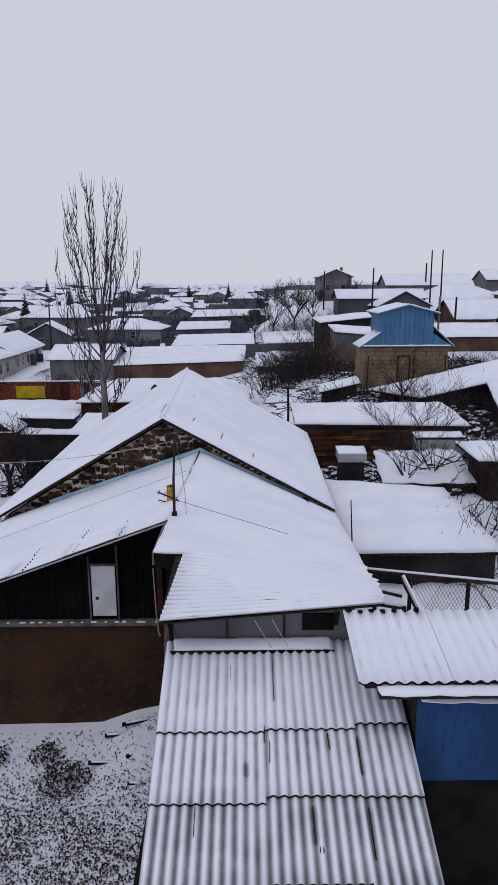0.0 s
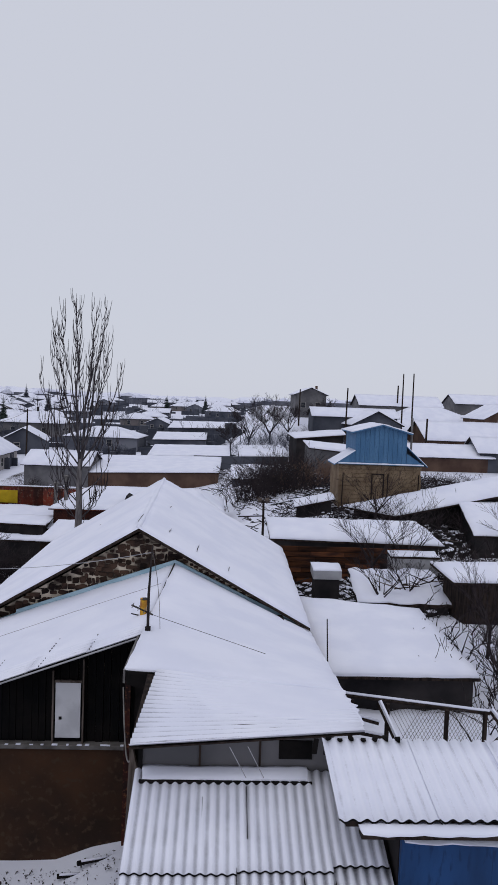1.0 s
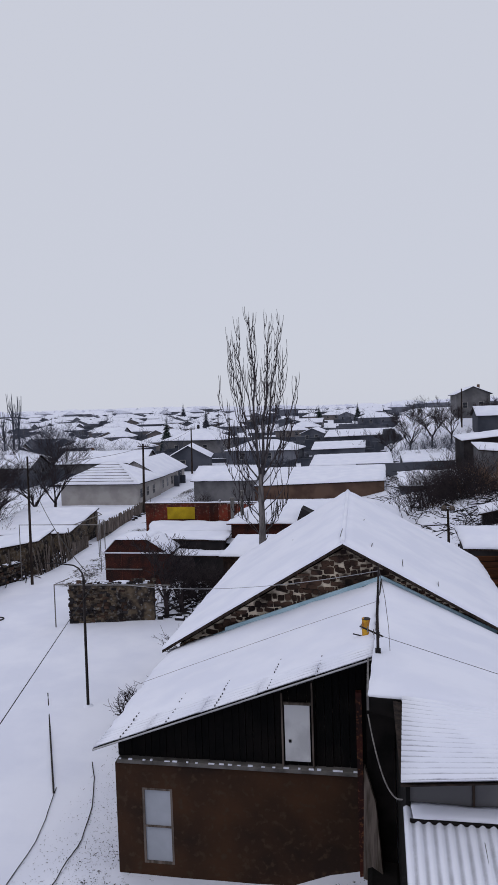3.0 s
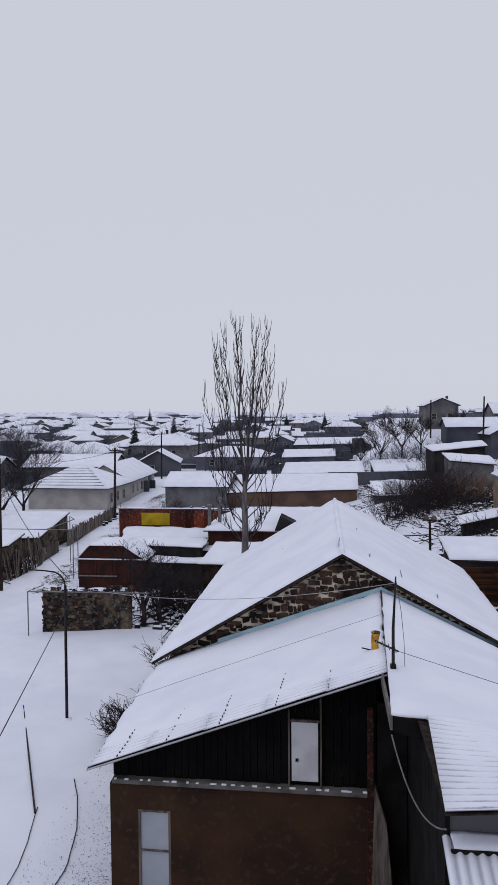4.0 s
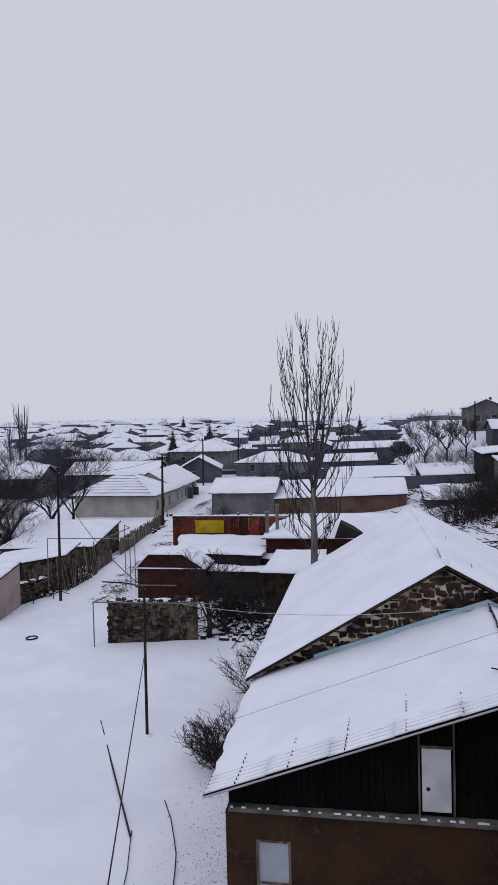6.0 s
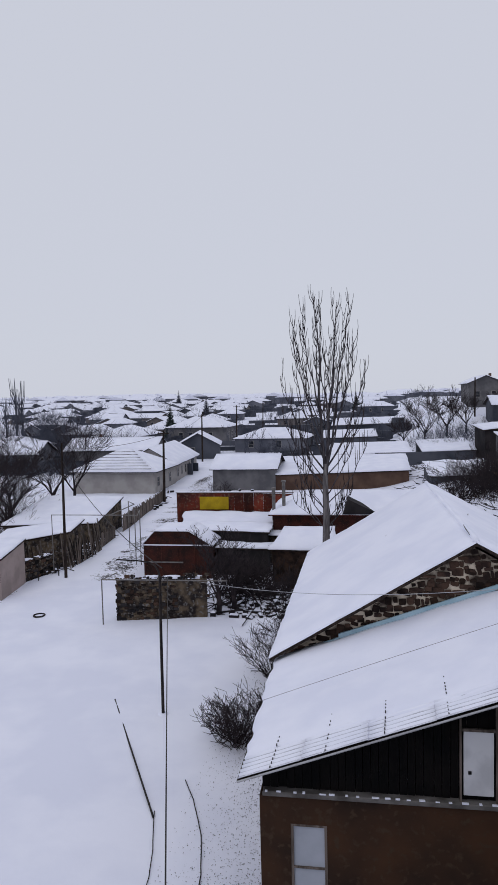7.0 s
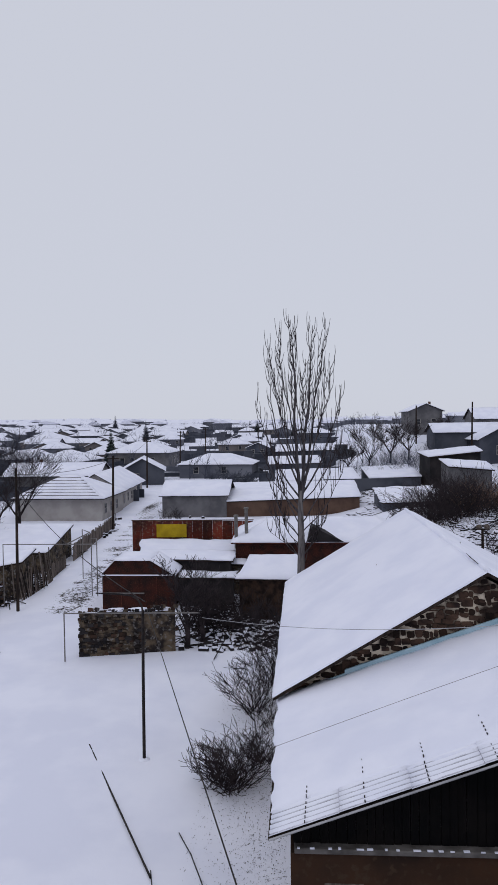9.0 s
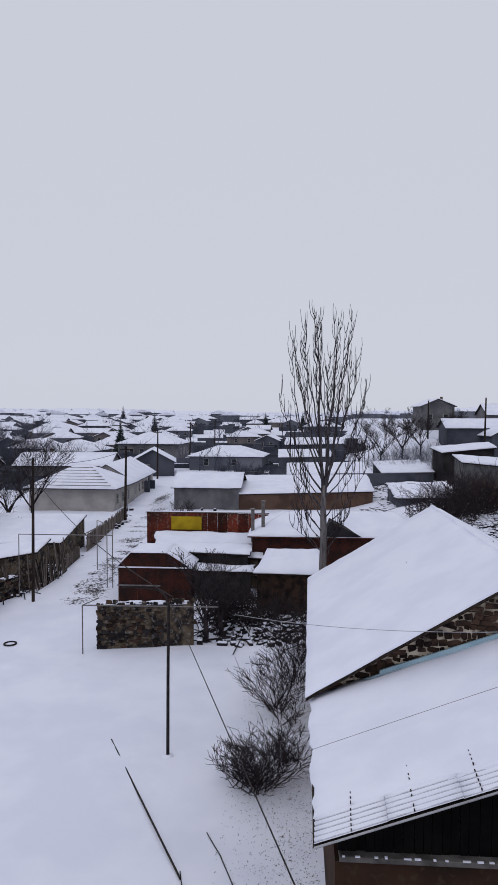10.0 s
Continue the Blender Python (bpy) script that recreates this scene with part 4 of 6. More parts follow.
def blue_house():
    o = Vector((13.55, 58, 2.2))
    t = thing("blue_house", "house with a blue metal gable above an ochre block wall", "house", at=o)
    part("core", M().box(-3.5, 3.5, 0, 4.6, -2.6, 2.93), OCHRE, t)
    # ochre blocks laid in courses
    rng = random.Random(19)
    for r in range(9):
        z = -0.35 + 0.36 * r
        x = -3.55 - 0.3 * (r % 2)
        while x < 3.5:
            w = rng.uniform(0.5, 0.8)
            a, b = max(x, -3.55), min(x + w - 0.03, 3.55)
            if b - a > 0.1:
                part("block", M().bevelbox(a, b, -0.05 - rng.uniform(0, 0.03), 0.12, z, z + 0.335, 0.02), OCHRE, t)
            x += w
    # upright blue sheets of the gable
    n = 11
    def top(x):
        return 6.37 - 0.27 * abs(x)
    for i in range(n):
        a, b = -2.2 + 4.4 * i / n, -2.2 + 4.4 * (i + 1) / n - 0.02
        y = -0.06 - 0.015 * (i % 2)
        part("sheet", M().poly([(a, y, 3.05), (b, y, 3.05), (b, y, top(b)), (a, y, top(a))], (0, 0.06, 0)), BLUE, t)
    part("upper_wall", M().poly([(-2.2, 0.002, 2.93), (2.2, 0.002, 2.93), (2.2, 0.002, 5.7), (0, 0.002, 6.3), (-2.2, 0.002, 5.7)], (0, 4.5, 0)), BLUE, t)
    for s in (-1, 1):
        part("skirt", M().poly([(3.8 * s, -0.2, 2.96), (2.22 * s, -0.03, 4.0), (2.22 * s, -0.03, 3.0)], (0, 0.1, 0)), BLUE, t)
        lo = [(-2.6 * s, -0.4, 5.70), (0, -0.4, 6.4), (0, 4.8, 6.4), (-2.6 * s, 4.8, 5.70)]
        sk = [(-4.0 * s, -0.3, 2.92), (-2.2 * s, -0.1, 4.1 + 0.5 * (s < 0)), (-2.2 * s, 3.2, 4.1 + 0.5 * (s < 0)), (-4.0 * s, 3.2, 2.92)]
        if s < 0:
            lo, sk = [lo[1], lo[0], lo[3], lo[2]], [sk[1], sk[0], sk[3], sk[2]]
        part("roof", M().slab(lo, 0.1).slab(sk, 0.08), BLUE, t)
        part("snow_cover", snow_sheet([Vector(p) + Vector((0, 0, 0.01)) for p in lo], 0.11, 0.5, s), SNOW, t, smooth=True)
        part("snow_cover", snow_sheet([Vector(p) + Vector((0, 0, 0.01)) for p in sk], 0.10, 0.5, s), SNOW, t, smooth=True)
    part("ledge_snow", snow_sheet([(-3.7, -0.3, 3.0), (3.7, -0.3, 3.0), (3.7, -0.1, 3.06), (-3.7, -0.1, 3.06)], 0.05, 0.3, 4), SNOW, t, smooth=True)
    part("ledge", M().box(-3.7, 3.7, -0.28, 0, 2.94, 3.0), BLUE, t)
    part("door_frame", M().box(-0.75, -0.65, -0.16, -0.05, -0.3, 2.2).box(0.25, 0.35, -0.16, -0.05, -0.3, 2.2).box(-0.65, 0.25, -0.16, -0.05, 2.1, 2.2), DARKWOOD, t)
    for x in (-3.3, 0.55, 3.2):
        part("timber_prop", M().tube([(x, -0.35, -2), (x + 0.1, -0.22, 2.2)], 0.05), DARKWOOD, t)
    part("flue_pipe", M().tube([(3.0, 1.5, 3), (3.0, 1.5, 7.0)], 0.09, 8), PIPE, t)


blue_house()

gable_house("grey-gabled house on the hill top with snowy roof", (15.0, 121, 8.0), 0, 5.2, 9, 3.6, 1.1, GREYWALL, (("f", -1.7, 1.3, 0.8, 1.0), ("f", 0.8, 1.3, 0.8, 1.0)), chimney=(1.6, 1, 1.2), group="hill houses")
gable_house("long low house with a snow-covered roof", (20.5, 108, 6.3), 90, 6, 13, 2.0, 1.2, HAZEWALL2, group="hill houses")
gable_house("long pale-walled building with a snowy roof", (32.5, 128, 7.6), 90, 8, 15, 2.6, 1.8, GREYWALL, group="hill houses")
gable_house("dark gabled house with snow on the roof", (17.5, 84, 5.0), 10, 6, 8, 3.0, 1.5, HAZEWALL2, (("f", -1.0, 1.2, 0.9, 1.1),), group="hill houses")
gable_house("low house with a wide snowy roof and dark windows", (28.8, 82, 4.3), 96, 6.5, 11, 2.3, 1.9, BROWNWALL, (("r", -3.5, 0.7, 1.0, 1.2), ("r", 0.5, 0.7, 1.0, 1.2)), group="hill houses")
hip_house("hip-roofed cottage under snow", (29, 97, 6.0), 0, 12, 8, 2.4, 1.8, HAZEWALL2, (("f", -3.0, 0.7, 1.0, 1.2), ("f", 1.5, 0.7, 1.0, 1.2)), group="hill houses")
gable_house("gabled dark house with snowy roof edges", (45.5, 112, 6.3), 0, 8, 10, 2.4, 2.2, BROWNWALL, (("f", -2.0, 1.2, 1.0, 1.2), ("f", 1.0, 1.2, 1.0, 1.2)), group="hill houses")
hip_house("small house with a hipped snowy roof", (36.5, 90, 5.5), 5, 8, 7, 2.6, 1.7, HAZEWALL2, (("f", 0.5, 0.8, 1.1, 1.3),), group="hill houses")
gable_house("low outbuilding with a snowy roof", (22.5, 70, 3.8), 92, 5, 9, 1.6, 1.0, BROWNWALL, (("r", -3.0, 0.4, 0.9, 0.9), ("r", 0.2, 0.4, 0.9, 0.9), ("r", 2.4, 0.4, 0.9, 0.9)), group="hill houses")
gable_house("narrow shed-house with dark timber walls", (31, 70, 4.2), 88, 5, 10, 1.8, 1.3, HAZEWALL2, (("r", -2.0, 0.4, 0.9, 1.0),), group="hill houses")
gable_house("pale house roof showing over the hill", (53, 135, 8.6), 90, 8, 16, 2.5, 1.7, GREYWALL, group="hill houses")

PACED[0] = True

# ---- across the street side ----
white = hip_house("long pale plastered house with a hipped snow-covered roof", (-33.4, 82.6, -0.7), -2, 9.8, 8.4, 2.6, 2.3, PLASTER, [("r", -3.2 + 2.2 * i, 0.7, 0.9, 1.2) for i in range(3)], over=0.5, group="street houses")
for k in range(7):
    # grey tubes drawn as the shadow lines of slumped ridges in the roof's snow
    f = 0.08 + 0.125 * k
    a, b = Vector((-5.4, -4.7, 2.6)).lerp(Vector((-0.75, 0, 4.9)), f), Vector((5.4, -4.7, 2.6)).lerp(Vector((0.75, 0, 4.9)), f)
    pts = [a.lerp(b, 0.04 + 0.92 * i / 12) + Vector((0, 0, 0.16 + 0.03 * nz(i * 0.7, k * 3.1))) for i in range(13)]
    part("snow_ridge_line", M().tube(pts, 0.035, 5), PIPE, white)
gable_house("rear wing of the plastered house under a snowy roof", (-32.1, 94.0, -0.6), 2, 6.6, 14, 2.6, 1.9, PLASTER, [("r", -6 + 2.4 * i, 0.7, 0.9, 1.2) for i in range(5)], over=0.45, group="street houses")
gable_house("grey brick house with a broad snowy roof", (-18.5, 84.5, -0.7), 90, 8, 7.4, 2.6, 1.3, GREYWALL, (), group="street houses")
hip_house("house with a low hipped snowy roof at the street's bend", (-39, 150, 0.7), -5, 13, 10, 3.2, 2.3, GREYWALL, [("f", -4 + 2.2 * i, 0.9, 1.0, 1.3) for i in range(4)] + [("r", -3 + 2.5 * i, 0.9, 1.0, 1.3) for i in range(3)], group="street houses", chimney=(0, 0, 0.9))
gable_house("dark gabled cottage with layered snowy roofs", (-32.5, 118, 0.1), 10, 7, 9, 2.3, 1.9, HAZEWALL2, (("f", -1.5, 0.8, 1.0, 1.1),), group="street houses")
hip_house("pale low house with wide snowy roof", (-20.5, 128, 0.3), -4, 13, 9, 2.4, 1.7, HAZEWALL, [("f", -4, 0.8, 1.0, 1.2), ("f", 1, 0.8, 1.0, 1.2)], group="street houses")
gable_house("house behind with a snowy ridge and chimney", (-43, 106, 0.0), 92, 8, 14, 2.6, 1.6, GREYWALL, (), chimney=(1, 3, 1.0), group="street houses")
shed("long brick-brown outbuilding with a flat snowy roof", [(-15.0, 80.5, 1.15), (0.6, 81.5, 1.5), (0.8, 92, 2.4), (-15.2, 92, 2.2)], -0.7, BROWNWALL, 0.2, group="long sheds", step=0.8)
shed("long low shed with dark walls and flat snow", [(-9.6, 96, 2.0), (2.0, 96, 2.2), (2.0, 108, 2.9), (-9.8, 108, 2.7)], -0.3, HAZEWALL2, 0.2, group="long sheds", step=0.8)
shed("long low shed with dark walls and flat snow", [(-11.5, 122, 2.7), (-2.0, 122, 2.9), (-2.0, 134, 3.5), (-11.8, 134, 3.4)], 0.3, HAZEWALL2, 0.2, group="long sheds", step=0.8)
shed("long low shed with dark walls and flat snow", [(-11, 150, 3.6), (6, 150, 4.0), (6, 166, 4.7), (-11, 166, 4.5)], 0.8, HAZEWALL2, 0.2, group="long sheds", step=0.8)
shed("long low shed with dark walls and flat snow", [(2.6, 98, 2.2), (9.8, 98, 2.4), (10, 110, 3.2), (2.6, 110, 2.9)], 0.2, HAZEWALL2, 0.2, group="long sheds", step=0.8)
shed("flat-roofed shed with a snow-covered top", [(1.2, 74, 1.7), (7.8, 74, 1.9), (7.8, 82, 2.6), (1.2, 82, 2.4)], 0.6, HAZEWALL2, 0.2, group="long sheds", rag=0.4, step=0.6)

# ---- yards between the street and the stone house ----
def red_wall():
    o = Vector((-14.75, 55, -0.42))
    t = thing("metal_fence", "rusty red metal fence with a yellow board, capped with snow", "fence", at=o)
    n = 12
    for i in range(n):
        a = -4.95 + 9.36 * i / n
        part("panel", M().bevelbox(a, a + 9.36 / n - 0.015, -0.03, 0.03, -1.0, 3.22 - 0.012 * i, 0.01), FENCERED, t)
    part("cap_board", M().box(-5.0, 4.45, -0.08, 0.08, 3.14, 3.21), BROWNWALL, t)
    part("snow_cap", snow_sheet([(-5.0, -0.1, 3.22), (4.45, -0.1, 3.22), (4.45, 0.1, 3.22), (-5.0, 0.1, 3.22)], 0.05, 0.3, 2), SNOW, t, smooth=True)
    part("yellow_board", M().bevelbox(-3.05, -0.72, -0.1, -0.04, 1.85, 2.86, 0.015), YELLOW, t, "yellow painted metal board")


red_wall()


def red_shed():
    o = Vector((-17.0, 44.7, -1.15))
    t = thing("red_shed", "dark red metal garage with a snowy shouldered roof", "garage", at=o)
    prof = [(-2.25, -0.5), (2.3, -0.5), (2.3, 1.95), (0.85, 2.85), (-1.45, 2.85), (-2.25, 2.0)]
    part("front_wall", M().poly([(x, 0, z) for x, z in prof], (0, 0.1, 0)), REDRUST, t)
    part("body", M().poly([(x * 0.98, 0.1, z - 0.05) for x, z in prof], (0, 2.6, 0)), REDRUST, t)
    part("rail", M().box(-2.3, 2.35, -0.06, -0.003, 1.92, 1.99), SNOW, t)
    part("rail", M().box(-2.3, 0.4, -0.06, -0.003, 0.78, 0.86), PIPE, t)
    for i in range(4):
        x = -2.2 + 1.12 * i
        part("rib", M().box(x, x + 0.05, -0.03, -0.003, -0.4, 1.9), REDRUST, t)
    tops = [((-2.35, 1.95), (-1.45, 2.88)), ((-1.45, 2.88), (0.85, 2.88)), ((0.85, 2.88), (2.4, 1.92))]
    for i, (a, b) in enumerate(tops):
        c = [(a[0], -0.12, a[1]), (b[0], -0.12, b[1]), (b[0], 2.8, b[1]), (a[0], 2.8, a[1])]
        part("snow_cover", snow_sheet(c, 0.13, 0.4, i * 3), SNOW, t, smooth=True)


red_shed()
shed("flat lean-to with a dark front and deep snow", [(-17.8, 49.0, 0.9), (-10.4, 47.8, 0.8), (-10.5, 54.0, 1.35), (-18.9, 54.0, 1.45)], -1.1, RUIN, 0.09, group="yard sheds", rag=0.2)
shed("low dark-walled shed with heavy snow", [(-17.32, 47.44, 1.29), (-11.18, 46.85, 1.24), (-11.18, 49.38, 1.43), (-17.32, 49.77, 1.43)], -1.1, DARKWALL, 0.08, group="yard sheds", rag=0.15)
shed("rubble-walled shed with a snowy slate roof", [(-10.7, 42.6, 1.05), (-6.5, 42.6, 1.0), (-6.8, 45.5, 1.9), (-10.0, 45.5, 1.85)], -1.4, STONE, 0.1, group="yard sheds")
shed("brown boarded outhouse wall under snow", [(-14.7, 45.6, 0.45), (-10.9, 45.6, 0.4), (-10.9, 46.8, 0.55), (-14.7, 46.8, 0.6)], -1.3, DARKWALL, 0.1, group="yard sheds", rag=0.2)


def red_hip():
    o = Vector((-6.3, 49.0, -0.95))
    t = thing("red_house", "dark red metal-walled house with a snowy hipped roof", "house", at=o)
    part("wall", M().box(-4.9, 7.0, 0, 6.5, -0.5, 3.05), REDRUST, t)
    c = [(-5.2, -0.3, 3.05), (2.9, -0.3, 3.05), (7.3, -0.3, 3.05), (7.3, 6.8, 3.05), (-5.2, 6.8, 3.05)]
    a, b = (-2.6, 3.2, 4.25), (5.0, 3.2, 4.25)
    f = [(c[0], c[2], b, a), (c[2], c[3], b, b), (c[3], c[4], a, b), (c[4], c[0], a, a)]
    g = M()
    for i, q in enumerate(f):
        g.slab(q, 0.08)
        part("snow_cover", snow_sheet([Vector(p) + Vector((0, 0, 0.01)) for p in q], 0.13, 0.5, i * 5), SNOW, t, smooth=True)
    part("roof", g, REDRUST, t)
    for x, y, z in ((-4.2, 0.8, 5.2), (-4.9, 0.6, 4.7)):
        part("flue_pipe", M().tube([(x, y, 2.5), (x, y, z)], 0.13, 8).tube([(x, y, z + 0.02), (x, y, z + 0.12)], [0.2, 0.17], 8), PIPE, t)
    part("dormer", M().poly([(-0.1, -0.35, 3.1), (2.4, -0.35, 3.1), (0.3, -0.35, 4.15)], (0, 1.5, 0)), DARKWALL, t)


red_hip()


def stone_wall(label, a, b, h, th, z, n, name="stone_wall", rows=5, seed=1, m=None, stone=None, flat=(0, 0)):
    """A ruined rubble wall from a to b: a core with stones along its face, snow on top."""
    a, b = Vector((*a, z)), Vector((*b, z))
    L = (b - a).length
    ang = math.degrees(math.atan2(b.y - a.y, b.x - a.x))
    t = thing(name, label, "wall", at=tuple(a), turn=ang)
    rng = random.Random(seed)
    part("core", M().box(0, L, 0.05, th, -0.5, h * 0.93), MORTAR if m is None else m, t)
    zz = -0.1
    while zz < h:
        hh = h / rows * rng.uniform(0.7, 1.35)
        x = rng.uniform(-0.1, 0.0)
        while x < L:
            w = hh * rng.uniform(0.8, 2.1)
            top = h + 0.3 * nz(x * 0.9, seed)
            plastered = flat[0] < x < flat[1] and zz < h * 0.9
            if zz + hh * 0.5 < top and not plastered and rng.random() > 0.12:
                part("stone", rubble(rng, x + w / 2, zz + hh / 2 + rng.uniform(-0.04, 0.04), w, hh, 0.03, Vector((0, 0, 0))), STONE if stone is None else rng.choice((stone, stone, STONE, DARKWALL)), t)
            x += w
        zz += hh
    for i in range(n):
        x0 = L * i / n + rng.uniform(0, 0.2)
        x1 = L * (i + 0.8) / n
        zt = h * 0.93 + rng.uniform(-0.02, 0.05)
        part("snow_cap", snow_sheet([(x0, 0.0, zt), (x1, 0.0, zt), (x1, th, zt), (x0, th, zt)], 0.10, 0.2, i + seed), SNOW, t, smooth=True)
    return t


stone_wall("ruined rubble wall with snow along its top", (-18.15, 36.5), (-13.4, 37.3), 2.45, 0.5, -1.6, 4, rows=15, seed=3, m=RUIN, stone=RUIN, flat=(3.1, 4.8))
stone_wall("tumbled dry-stone wall dusted with snow", (-27.6, 40.8), (-25.75, 45.6), 1.6, 0.5, -1.5, 3, rows=9, seed=5, m=SHADEBLACK, stone=RUIN)

shed("small pink-plastered hut with a snowy roof", [(-33, 39.3, 0.75), (-26.3, 39.3, 1.05), (-26.6, 43.0, 1.5), (-33, 43, 1.3)], -1.4, PINK, 0.12, inset=0.12, name="hut", category="hut")
shed("low house with patched walls and a snowy roof", [(-31.6, 46.0, 0.15), (-25.2, 46.8, 1.2), (-25.3, 49.6, 1.6), (-31.4, 49.4, 0.8)], -1.3, RUIN, 0.11, group="street sheds")
shed("low outbuilding with dark gable and flat snow", [(-33.6, 52.4, 0.5), (-25.9, 53.4, 0.55), (-26.3, 61, 1.55), (-33.6, 61, 1.6)], -1.1, RUIN, 0.12, group="street sheds")


def plank_fence(a, b, h, z, seed):
    a, b = Vector((*a, z)), Vector((*b, z))
    L = (b - a).length
    t = thing("plank_fence", "crooked grey plank fence along the street", "fence", "street fences", tuple(a), math.degrees(math.atan2(b.y - a.y, b.x - a.x)))
    rng = random.Random(seed)
    x = 0.0
    while x < L:
        w = rng.uniform(0.12, 0.2)
        T = Matrix.Translation((x, 0, 0)) @ Matrix.Rotation(rng.uniform(-0.05, 0.05), 4, 'Y')
        part("plank", M().box(0, w, -0.02, 0.02, -0.3, h * rng.uniform(0.85, 1.08), T), GREYWOOD, t)
        x += w + rng.uniform(0.01, 0.08)
    for zz in (0.4, h * 0.75):
        part("rail", M().box(0, L, 0.022, 0.08, zz, zz + 0.08), GREYWOOD, t)
    return t


plank_fence((-25.2, 52.4), (-25.3, 55.8), 1.3, -1.4, 1)


def leaning_boards(a, b, n, z, seed):
    """Old boards and poles propped upright against a shed, of all lengths."""
    rng = random.Random(seed)
    for i in range(n):
        k = (i + rng.random()) / n
        x, y = lerp(a[0], b[0], k), lerp(a[1], b[1], k)
        L, w, s = rng.uniform(1.3, 2.7), rng.uniform(0.06, 0.2), rng.uniform(-0.22, 0.22)
        T = Matrix.Rotation(s, 4, 'X') @ Matrix.Rotation(rng.uniform(-0.16, -0.05), 4, 'Y')
        g = M().bevelbox(-0.02, 0.02, -w / 2, w / 2, -0.1, L, 0.006, T) if rng.random() < 0.75 else M().tube([T @ Vector((0, 0, -0.1)), T @ Vector((0.03, 0, L / 2)), T @ Vector((0, 0, L))], 0.035, 6)
        g.v = [tuple(Vector(p) + Vector((x, y, z))) for p in g.v]
        solo("leaning_board", g, rng.choice((GREYWOOD, DARKWOOD, GREYWOOD)), "weathered board propped against the street shed", "board", "propped boards")


leaning_boards((-25.1, 46.3), (-24.95, 52.0), 30, -1.4, 5)
leaning_boards((-27.1, 43.1), (-25.4, 46.2), 12, -1.45, 6)
plank_fence((-25.4, 58.0), (-26.3, 74.0), 1.5, -1.1, 2)

# ---- poles, pipes and wires ----
def power_pole(x, y, top, lean=0.0, group="street poles", bars=1, r=0.13):
    z = land(x, y)
    t = thing("utility_pole", "weathered wooden utility pole beside the snowy street", "pole", group, (x, y, z))
    h = top - z
    part("shaft", M().tube([(0, 0, -3.0 if x > 0 else -0.5), (lean * 0.5, 0, h * 0.5), (lean, 0, h)], [r * 1.2, r, r * 0.75], 8), DARKWOOD, t)
    for i in range(bars):
        zz = h - 0.35 - 0.55 * i
        part("crossarm", M().box(lean - 0.65, lean + 0.65, -0.05, 0.05, zz, zz + 0.1), DARKWOOD, t)
        for s in (-0.55, -0.25, 0.25, 0.55):
            part("insulator", M().tube([(lean + s, 0, zz + 0.1), (lean + s, 0, zz + 0.16), (lean + s, 0, zz + 0.24)], [0.02, 0.05, 0.03], 6), PIPE, t)
    return t


power_pole(-24.5, 44.2, 7.6, 0.1, bars=0, r=0.085)
power_pole(-26.0, 73, 6.9, 0.15)
power_pole(-30.2, 110, 7.6, 0.1)
power_pole(-29, 135, 8.6, 0.2)
power_pole(-27.2, 160, 8.8, 0.2)
PACED[0] = "hill"
power_pole(18.1, 100.5, 12.6, 0.2, group="hill poles", bars=0)
power_pole(25.0, 98, 13.2, 0.1, group="hill poles", bars=0)
power_pole(29.5, 112, 15.5, 0.0, group="hill poles", bars=0)
power_pole(31.2, 112, 15.6, 0.0, group="hill poles", bars=0)
power_pole(22.8, 76, 9.0, 0.1, group="hill poles", bars=0)
power_pole(12.5, 112, 12.4, 0.1, group="hill poles", bars=0)

PACED[0] = True


def wire(pts, r, label, sag=0.3, m=IRON):
    a, b = Vector(pts[0]), Vector(pts[1])
    p = [a.lerp(b, i / 16) - Vector((0, 0, sag * 4 * (i / 16) * (1 - i / 16))) for i in range(17)]
    return solo("cable", M().tube(p, r, 5), m, label, "cable", "overhead cables")


PACED[0] = False
wire(((-12.25, 25.6, 3.95), (-5.45, 1.5, 5.5)), 0.011, "black cable slung from the yard post", 0.0)
PACED[0] = True
wire(((-24.4, 44.2, 7.2), (-26.0, 73, 6.5)), 0.018, "black power cable between street poles", 0.4)
wire(((-26.0, 73, 6.5), (-30.2, 110, 7.2)), 0.02, "black power cable between street poles", 0.5)
wire(((-24.4, 44.2, 6.4), (-12.45, 26, 4.1)), 0.018, "black cable from pole to yard post", 0.6)


def yard_post():
    z = land(-12.6, 26)
    t = thing("yard_post", "thin black iron lamp post with gooseneck arm in snow", "post", at=(-12.6, 26, z))
    part("shaft", M().tube([(0, 0, -0.4), (0.02, 0, 3), (0.05, 0, 5.3)], [0.06, 0.055, 0.05], 8), IRON, t)
    part("arm", M().tube([(0.05, 0, 5.25), (0.0, 0, 5.5), (-0.14, 0, 5.7), (-0.36, 0, 5.82), (-0.8, 0, 5.87), (-1.6, 0, 5.9)], [0.035, 0.033, 0.032, 0.03, 0.028, 0.026], 8), IRON, t)
    part("base_snow", M().tube([(0, 0, -0.1), (0, 0, 0.05), (0, 0, 0.1)], [0.3, 0.2, 0.05], 10), SNOW, t, smooth=True)


yard_post()


